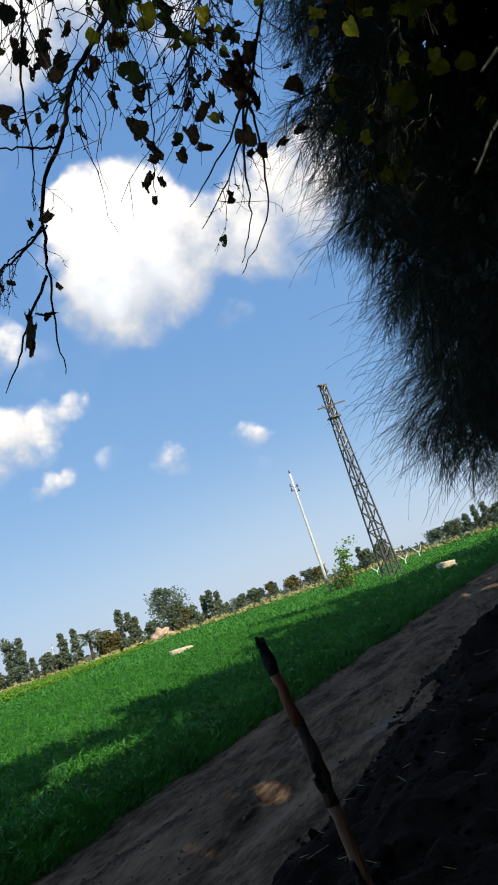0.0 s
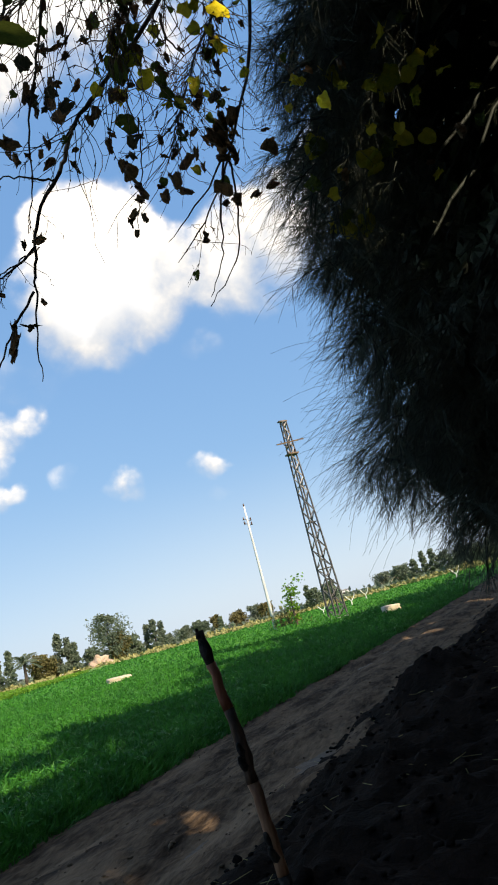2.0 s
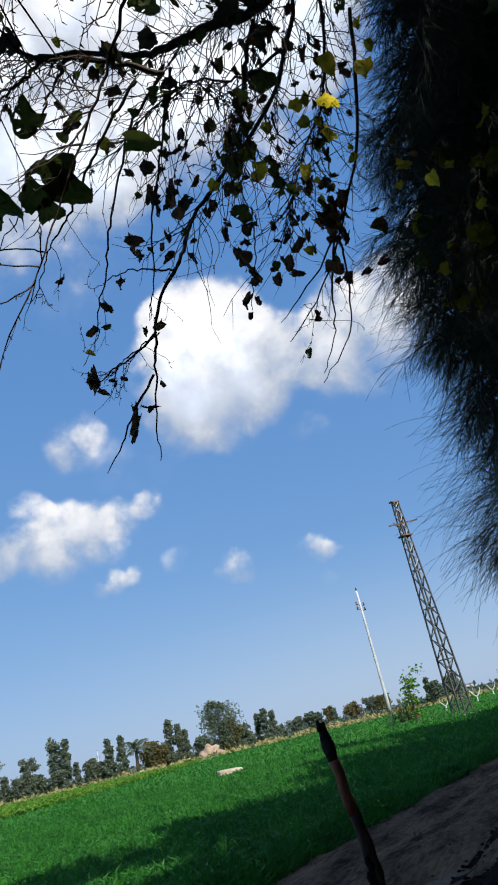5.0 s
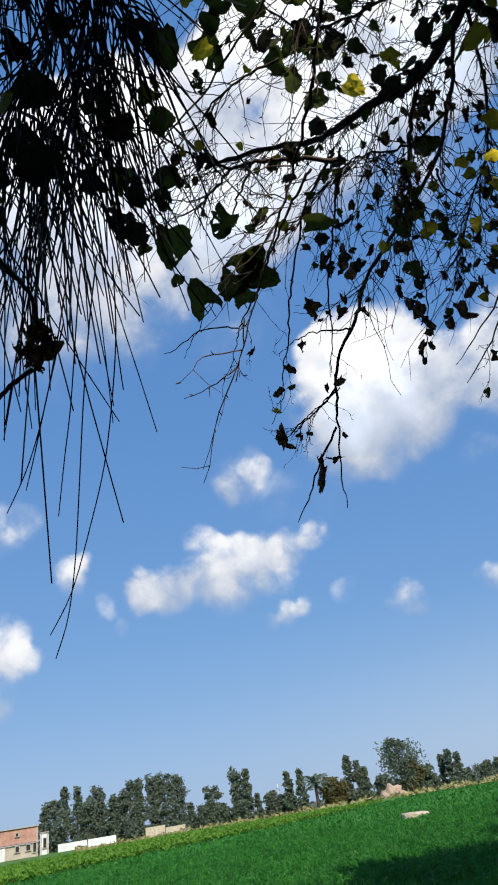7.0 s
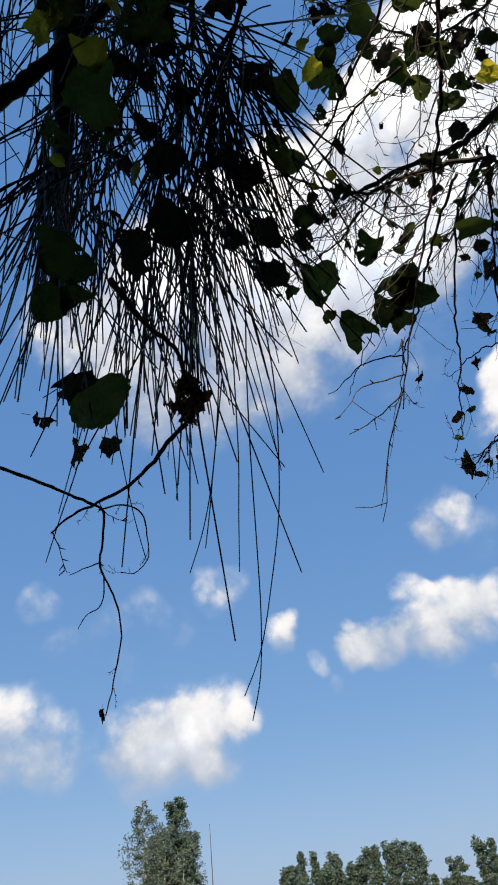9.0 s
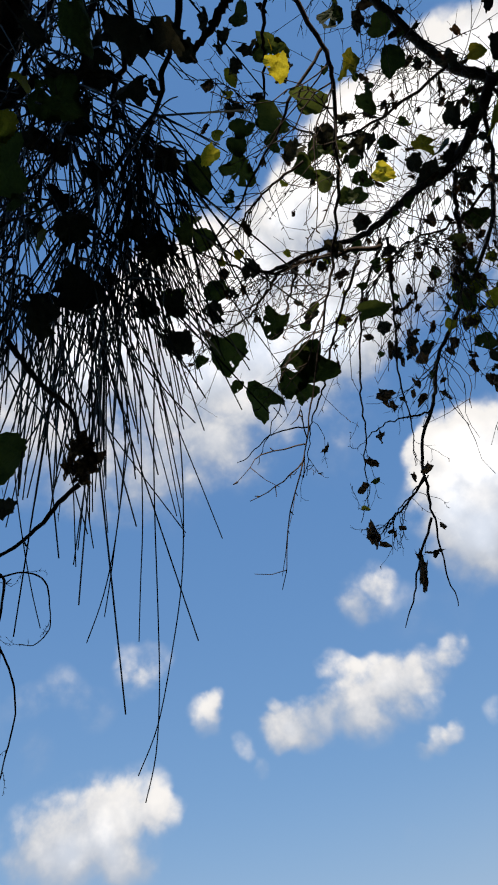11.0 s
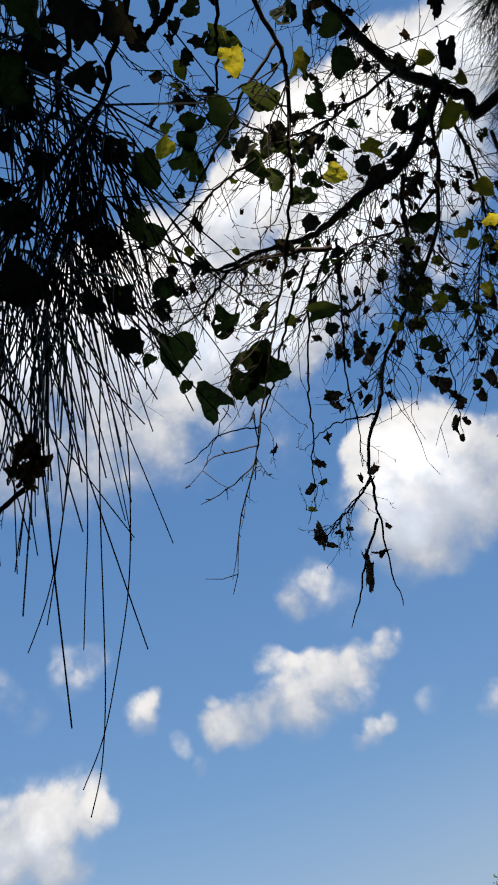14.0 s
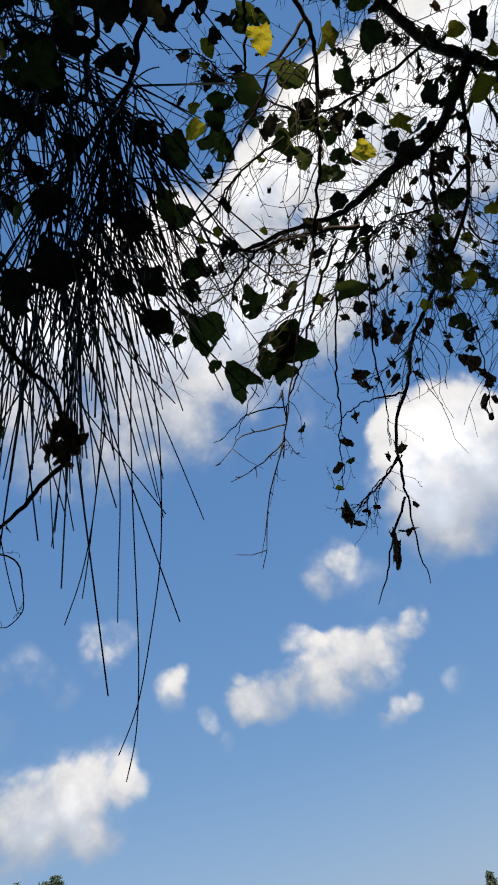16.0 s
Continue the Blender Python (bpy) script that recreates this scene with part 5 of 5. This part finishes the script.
thick = fine_twigs([limb_a, limb_a, limb_l, limb_m, limb_b], 120, 0.18, Vector((-0.25, 0.1, -0.75)), 0.55, 0.0010)
for pts in thick:
    for _ in range(rng.choice((0, 0, 1, 1, 2))):
        hang_leaf(mulberry, DRY if rng.random() < 0.6 else (GREEN if rng.random() < 0.65 else YELLOW), rng.choice(pts[1:]) + Vector((0, 0, -0.012)), rng.uniform(0.014, 0.032), swing=0.8)
fine_twigs([limb_c], 22, 0.2, LEFT_DOWN, 0.5, 0.0012)

PX = 1 / 1157
# the leaves that still hang on: how far, then bearing and breadth of each
CLUSTER = (1.1, ((20.4, 50.4, 66), (18.0, 47.2, 72), (16.7, 45.7, 70), (24.4, 44.8, 84), (20.4, 45.1, 54), (19.2, 44.0, 42), (27.2, 46.0, 26)))
GREENS = (1.15, ((7.4, 72.8, 42), (4.4, 70.0, 72), (2.3, 65.4, 64), (10.4, 65.6, 66), (15.9, 65.9, 46), (11.7, 64.1, 36), (17.9, 64.9, 38), (5.0, 61.9, 48), (26.3, 63.6, 66), (19.0, 63.1, 76), (29.7, 60.3, 48), (27.5, 58.7, 46), (4.3, 57.6, 38), (-9.7, 68.7, 64), (8.4, 61.1, 56), (1.8, 61.4, 44), (6.3, 59.7, 44), (27.3, 54.5, 54), (34.0, 54.1, 58)))
GREENS_FAR = (1.38, ((-14.2, 65.8, 36), (-12.1, 63.6, 52), (-5.6, 62.5, 48), (3.2, 57.3, 42), (-9.8, 56.2, 46), (-15.8, 56.8, 30), (-8.2, 50.5, 48), (-2.0, 45.4, 48), (-1.6, 41.8, 42), (-6.3, 43.9, 26), (-6.5, 43.1, 28), (1.4, 58.2, 42), (-4.4, 58.9, 44)))
DULLS = (1.15, ((12.5, 72.2, 28), (14.6, 71.6, 24), (8.8, 70.8, 38), (12.8, 70.2, 28), (10.4, 67.5, 32), (15.0, 67.5, 40), (9.0, 62.9, 46), (3.1, 62.6, 42), (-1.4, 62.7, 36), (-0.5, 60.7, 40), (4.1, 68.1, 38), (21.3, 61.7, 16), (21.0, 60.5, 22), (8.5, 54.6, 38), (21.8, 55.5, 40), (25.1, 53.8, 26), (28.3, 52.7, 46), (33.3, 58.4, 46), (35.4, 57.8, 34), (34.1, 50.6, 68), (37.7, 53.8, 52), (9.7, 54.5, 40), (15.7, 50.3, 36)))
DULLS_FAR = (1.38, ((-12.2, 67.4, 44), (-1.6, 60.4, 46), (-2.5, 58.6, 24), (4.3, 55.2, 40), (-6.7, 55.3, 52), (-6.0, 56.7, 40), (-13.5, 57.5, 44), (-14.0, 56.2, 30), (-22.8, 58.2, 46), (-26.7, 60.9, 42), (-17.8, 60.4, 42), (-10.7, 55.5, 42), (-14.4, 54.8, 30), (-9.8, 53.0, 46), (3.0, 52.2, 34), (7.6, 46.7, 32), (5.4, 47.5, 26), (5.5, 44.6, 26), (6.4, 43.7, 20), (4.3, 43.7, 28), (7.6, 44.3, 30), (-1.6, 40.4, 30), (-1.2, 39.4, 22)))
DULLS_LOW = (1.37, ((-0.2, 38.4, 32), (4.4, 40.6, 18), (6.9, 41.2, 24), (7.8, 40.6, 16), (10.8, 41.6, 34), (13.0, 38.3, 30), (14.7, 36.5, 30), (16.5, 34.6, 26), (11.3, 34.0, 16), (-0.9, 36.0, 28), (0.4, 34.6, 20), (12.0, 27.7, 32), (13.6, 27.5, 24), (-7.0, 61.2, 24), (-3.9, 52.3, 26), (-21.1, 61.2, 24), (-10.6, 59.6, 16), (-5.6, 51.5, 22), (-13.7, 50.7, 24), (-0.2, 57.9, 18), (-15.0, 59.8, 34), (1.7, 42.9, 24), (-0.1, 41.1, 20), (2.6, 48.6, 18)))
YELLOWS = (1.37, ((-6.6, 65.6, 54), (-8.4, 57.4, 44), (-17.5, 55.3, 72), (-21.0, 59.2, 30), (-2.3, 47.1, 36), (-4.3, 45.9, 36), (-4.4, 44.0, 28), (-1.7, 43.6, 30), (0.7, 44.3, 26), (-10.9, 47.9, 24), (-22.3, 56.2, 30), (14.3, 69.6, 34), (3.5, 51.6, 22)))
NEAR_LEFT = (0.82, ((70.1, 69.3, 110), (47.0, 74.2, 80), (52.0, 68.8, 100), (61.0, 63.5, 105), (56.2, 61.5, 80), (61.4, 51.5, 110), (62.3, 47.5, 70), (55.5, 40.0, 112), (59.4, 48.4, 70), (30.1, 59.3, 42), (65.2, 60.4, 60)))
NEAR_DULL = (0.9, ((36.9, 73.9, 70), (48.3, 59.9, 84), (47.0, 55.0, 92), (52.5, 52.5, 90), (38.2, 59.8, 84), (35.6, 58.8, 60), (30.6, 65.2, 56), (58.1, 41.9, 80), (57.5, 35.8, 58), (53.8, 36.4, 42), (60.9, 38.3, 44), (33.9, 53.6, 62), (33.4, 50.3, 56), (36.6, 70.5, 60), (26.1, 73.5, 70)))
NEAR_SHADED = (1.05, ((51.1, 62.7, 100), (46.3, 59.2, 80), (55.0, 66.3, 90), (42.1, 74.2, 110), (44.9, 71.3, 110), (35.1, 73.6, 100), (53.2, 70.4, 100), (49.2, 68.4, 110), (25.1, 73.3, 90), (39.3, 60.3, 90), (32.4, 65.0, 70), (53.9, 59.4, 80), (44.7, 64.4, 80), (22.0, 72.1, 70), (47.7, 55.6, 100), (51.9, 53.4, 100), (15.5, 73.7, 60), (59.5, 73.0, 80), (32.6, 70.3, 60), (51.7, 65.5, 80)))
DULLS_SIDE = (1.5, ((-9.8, 38.9, 42), (-11.3, 38.8, 30), (-6.4, 38.0, 32), (-4.7, 36.7, 30), (-9.3, 35.2, 36), (-1.0, 37.0, 38), (0.1, 34.9, 26), (-0.3, 38.7, 28), (-12.4, 40.0, 34), (10.9, 41.6, 40), (5.8, 44.7, 40), (5.0, 43.3, 36), (7.9, 44.5, 34), (0.9, 47.8, 26)))
NEAR_TINTED = (0.82, ((70.7, 66.9, 66), (59.8, 69.7, 42), (62.3, 66.0, 72), (53.2, 58.6, 40), (64.2, 58.4, 30)))
hang_leaf(mulberry, GREEN, at(28.0, 49.0, 1.1), 100 * PX * 1.1, toward=Vector((0.3, 0, -1)), swing=0.1, slim=0.9)
for kinds, scale, (far, spots) in ((GREEN, 1.18, CLUSTER), (GREEN, 1.0, GREENS), (GREEN, 1.0, GREENS_FAR), (CURLED, 1.0, DULLS), (CURLED, 1.0, DULLS_FAR), (DRY, 1.05, DULLS_LOW), (DRY, 1.1, DULLS_SIDE), (YELLOW, 1.0, YELLOWS), (GREEN, 1.05, NEAR_LEFT), (CURLED, 1.05, NEAR_DULL), (CURLED, 0.66, NEAR_SHADED), (YELLOW, 1.0, NEAR_TINTED)):
    for az, el, px in spots:
        hang_leaf(mulberry, kinds, at(az, el, far), px * scale * PX * far, swing=0.6)
hang_leaf(mulberry, GREEN[3:4], at(7.8, 48.5, 1.2), 66 * PX * 1.2, toward=Vector((0.9, 0, -0.6)), swing=0.1, slim=0.55)
for az, el, px in [(-13.4, 45.0, 40), (-12.3, 47.9, 36), (-15.8, 49.3, 48), (-19.3, 47.8, 40), (-7.3, 37.1, 30), (-18.1, 39.0, 22), (-20.5, 50.7, 24)]:
    hang_leaf(mulberry, YELLOW, at(az, el, 1.35), px * 0.8 * PX * 1.35)
SUN_TINTED = [leaf_mesh("leaf", LEAF_SUN_TINTED, 0.3, False, 61, 0.08), leaf_mesh("leaf", LEAF_SUN_TINTED, 0.2, True, 62, 0.05)]
for az, el, d, l in ((22.9, 64.8, 0.74, 0.026), (-9.6, 43.0, 1.3, 0.040), (-14.5, 47.0, 1.3, 0.045), (-5.0, 44.5, 1.3, 0.034), (-21.5, 38.5, 1.9, 0.05), (-2.0, 57.5, 1.1, 0.04), (4.5, 68.5, 0.95, 0.04)):
    hang_leaf(mulberry, SUN_TINTED, at(az, el, d), l)
for az, el, px in ((-28.1, 40.6, 60), (-25.2, 33.5, 55), (-23.6, 33.3, 50), (-19.4, 29.9, 45), (-18.2, 29.6, 40), (-19.1, 35.8, 46), (-28.8, 32.8, 45), (-32.1, 36.6, 40), (-30.4, 41.0, 30), (-31.8, 38.0, 34), (-29.2, 36.2, 30), (-26.4, 37.0, 30)):
    hang_leaf(mulberry, YELLOW if rng.random() < 0.75 else GREEN, at(az, el, 2.7), px * 0.68 * PX * 2.7)
for k in range(34):
    a = rng.uniform(0, 6.28)
    hang_leaf(mulberry, DRY, at(46.2 + 2.2 * math.cos(a) * rng.uniform(0.2, 1), 40.8 + 2.3 * math.sin(a) * rng.uniform(0.2, 1), 0.72 + rng.gauss(0, 0.012)), rng.uniform(0.012, 0.026), swing=1.0)
# withered leaves on the hanging twigs
for az, el, px in [(-5.6, 36.0, 32), (-3.7, 35.8, 28), (-10.4, 38.3, 32), (-10.7, 34.0, 30), (-12.1, 34.2, 22), (-14.7, 36.7, 40), (-0.8, 34.8, 26), (0.2, 33.6, 18), (-0.5, 38.9, 34), (4.7, 39.6, 30), (7.1, 40.0, 34), (10.3, 40.3, 30), (7.3, 43.6, 30), (-13.9, 34.5, 26), (-8.0, 37.2, 26), (-11.2, 37.5, 24)]:
    hang_leaf(mulberry, DRY, at(az, el, 1.62), px * 0.9 * PX * 1.62)
for pts in web:
    p = rng.choice(pts[2:])
    if rng.random() < 0.36 and p.z > 2.1:
        kinds = DRY if rng.random() < 0.72 else (GREEN if rng.random() < 0.7 else YELLOW)
        hang_leaf(mulberry, kinds, p + Vector((0, 0, -0.012)), rng.uniform(0.014, 0.032), swing=0.8)


# the hanging knot of withered leaves beside the needle boughs
for k in range(26):
    f = rng.random()
    p = at(-11.2 + rng.gauss(0, 1.0), 37.6 + 4.5 * f + rng.gauss(0, 0.6), 1.62)
    hang_leaf(mulberry, DRY, p, rng.uniform(0.018, 0.042), swing=0.9)
# dull leaves in the shade of the boughs
for az, el, n in ((-25.2, 33.4, 4), (-18.9, 35.9, 1), (-19.8, 29.8, 3), (-27.5, 37.0, 2), (-23.0, 40.0, 2)):
    for k in range(n):
        hang_leaf(mulberry, YELLOW, at(az + rng.gauss(0, 1.1), el + rng.gauss(0, 0.5), 2.75), rng.uniform(0.075, 0.105), swing=0.4)
hang_leaf(mulberry, ROLLED[2:], at(13.6, 26.3, 1.37), 0.084, toward=Vector((-0.45, 0, -1)), swing=0.1, slim=0.5)
hang_leaf(mulberry, ROLLED, at(16.7, 29.8, 1.37), 0.06, swing=0.2, slim=0.6)
hang_leaf(mulberry, DRY, at(52.7, 14.6, 1.45), 0.026, swing=0.2)
# small leaves of many tints scattered in the boughs' shade
for k in range(26):
    p = at(rng.uniform(-38, -17), rng.uniform(27, 47), rng.uniform(2.3, 2.75))
    hang_leaf(mulberry, rng.choice((YELLOW, YELLOW, GREEN, DRY)), p, rng.uniform(0.028, 0.07), swing=0.8)

# ---- the near curtain of long needles ----
CURTAIN = 1.25


def needle_curtain():
    o = Vector((-0.35, 0.2, 0))
    t = thing("casuarina_branch", "dark drooping casuarina branch with a curtain of long needles", "branch", STAND + (o - STAND) * CURTAIN)
    t.scale = (CURTAIN, CURTAIN, CURTAIN)
    ropes = []
    for pts in (
        sky_line(1.10, 0.95, (12.0, 80.0), (22.0, 75.0), (31.0, 70.0), (38.0, 64.0), (42.0, 58.0), (44.0, 53.0)),
        sky_line(1.12, 0.95, (30.0, 80.0), (37.5, 73.0), (43.0, 67.0), (46.5, 60.0), (48.0, 54.0)),
        sky_line(1.12, 0.97, (44.0, 79.0), (48.0, 72.0), (52.0, 66.0), (55.5, 60.0), (57.5, 54.5)),
        sky_line(1.15, 1.0, (56.0, 81.0), (59.0, 74.0), (62.0, 68.0), (64.5, 61.0), (66.5, 55.0)),
    ):
        line = smooth_line(pts, 6, 0.004)
        s = Soup()
        s.tube([p - o for p in line], 0.0055, 0.0018, 6, 0.15)
        part("branchlet", s.mesh(), TWIG, t)
        ropes.append(line)
    for r, line in enumerate(ropes):
        s, stems = Soup(), Soup()
        # short side shoots along the branchlet, each with its brush of needles
        for k in range((18, 18, 18, 16)[r]):
            f = 1 - 0.7 * rng.random() ** 1.3
            p = line[int(f * (len(line) - 1))]
            v = Vector((rng.gauss(-0.05, 0.55), rng.gauss(0.05, 0.55), rng.gauss(-0.55, 0.3))).normalized()
            shoot = [p]
            for step in range(3):
                shoot.append(shoot[-1] + v * rng.uniform(0.02, 0.045))
                v = (v + Vector((0, 0, -0.35))).normalized()
            stems.tube([x - o for x in shoot], 0.0022, 0.0012, 5)
            for n in range(rng.randrange(6, 12)):
                q = rng.choice(shoot[1:])
                d = v * 0.6 + Vector((rng.gauss(0.05, 0.32), rng.gauss(0, 0.3), -0.8))
                l = rng.uniform(0.17, 0.38) * (1.25 if rng.random() < 0.06 else 1)
                hang(s, q - o, d, l, rng.uniform(0.0012, 0.0018), 6, rng.uniform(-0.1, 0.45))
        part("shoot_wood", stems.mesh(), TWIG, t, kind="stuff")
        part("needle_spray", s.mesh(), NEEDLE_SHADE, t, kind="stuff", smooth=False)
    # sprays farther up and behind, in all directions
    for patch in range(5):
        s = Soup()
        for k in range(70):
            el = rng.uniform(57 + 3 * patch, 84)
            p = at(rng.uniform(48 - 0.5 * max(0, el - 62), 80), el, rng.uniform(1.0, 1.7))
            v = Vector((rng.gauss(0, 0.5), rng.gauss(0, 0.5), rng.gauss(-0.7, 0.5))).normalized()
            hang(s, p - o, v, rng.uniform(0.14, 0.32), 0.0016, 5, 0.4)
        part("needle_spray", s.mesh(), NEEDLE_SHADE, t, kind="stuff", smooth=False)
    # the long strays that reach lowest
    for spots in (
        ((37.4, 48.2), (38.2, 42.1), (38.7, 35.1), (39.0, 27.6), (39.3, 21.6), (39.9, 16.8), (40.9, 13.5)),
        ((35.5, 48.1), (35.1, 41.9), (35.6, 35.9), (36.5, 29.9), (38.0, 24.2), (39.6, 18.9), (41.4, 15.4)),
        ((39.4, 47.3), (39.7, 41.2), (40.0, 35.1), (40.5, 30.2), (40.9, 25.4)),
        ((40.9, 46.3), (41.9, 39.2), (42.9, 33.7), (44.1, 29.3), (45.6, 25.6)),
        ((41.1, 42.2), (42.6, 35.2), (43.4, 30.7), (44.0, 27.6)),
        ((53.5, 44.8), (53.4, 39.9), (52.2, 35.0), (50.8, 30.2), (49.7, 26.9)),
        ((55.0, 41.7), (56.7, 34.6), (58.0, 29.8), (58.8, 26.5)),
    ):
        s = Soup()
        s.tube([p - o for p in smooth_line(sky_line(0.85, 0.85, *spots), 5)], 0.0012, 0.0008, 4)
        part("needle", s.mesh(), NEEDLE_SHADE, t)
    return t


needle_curtain()
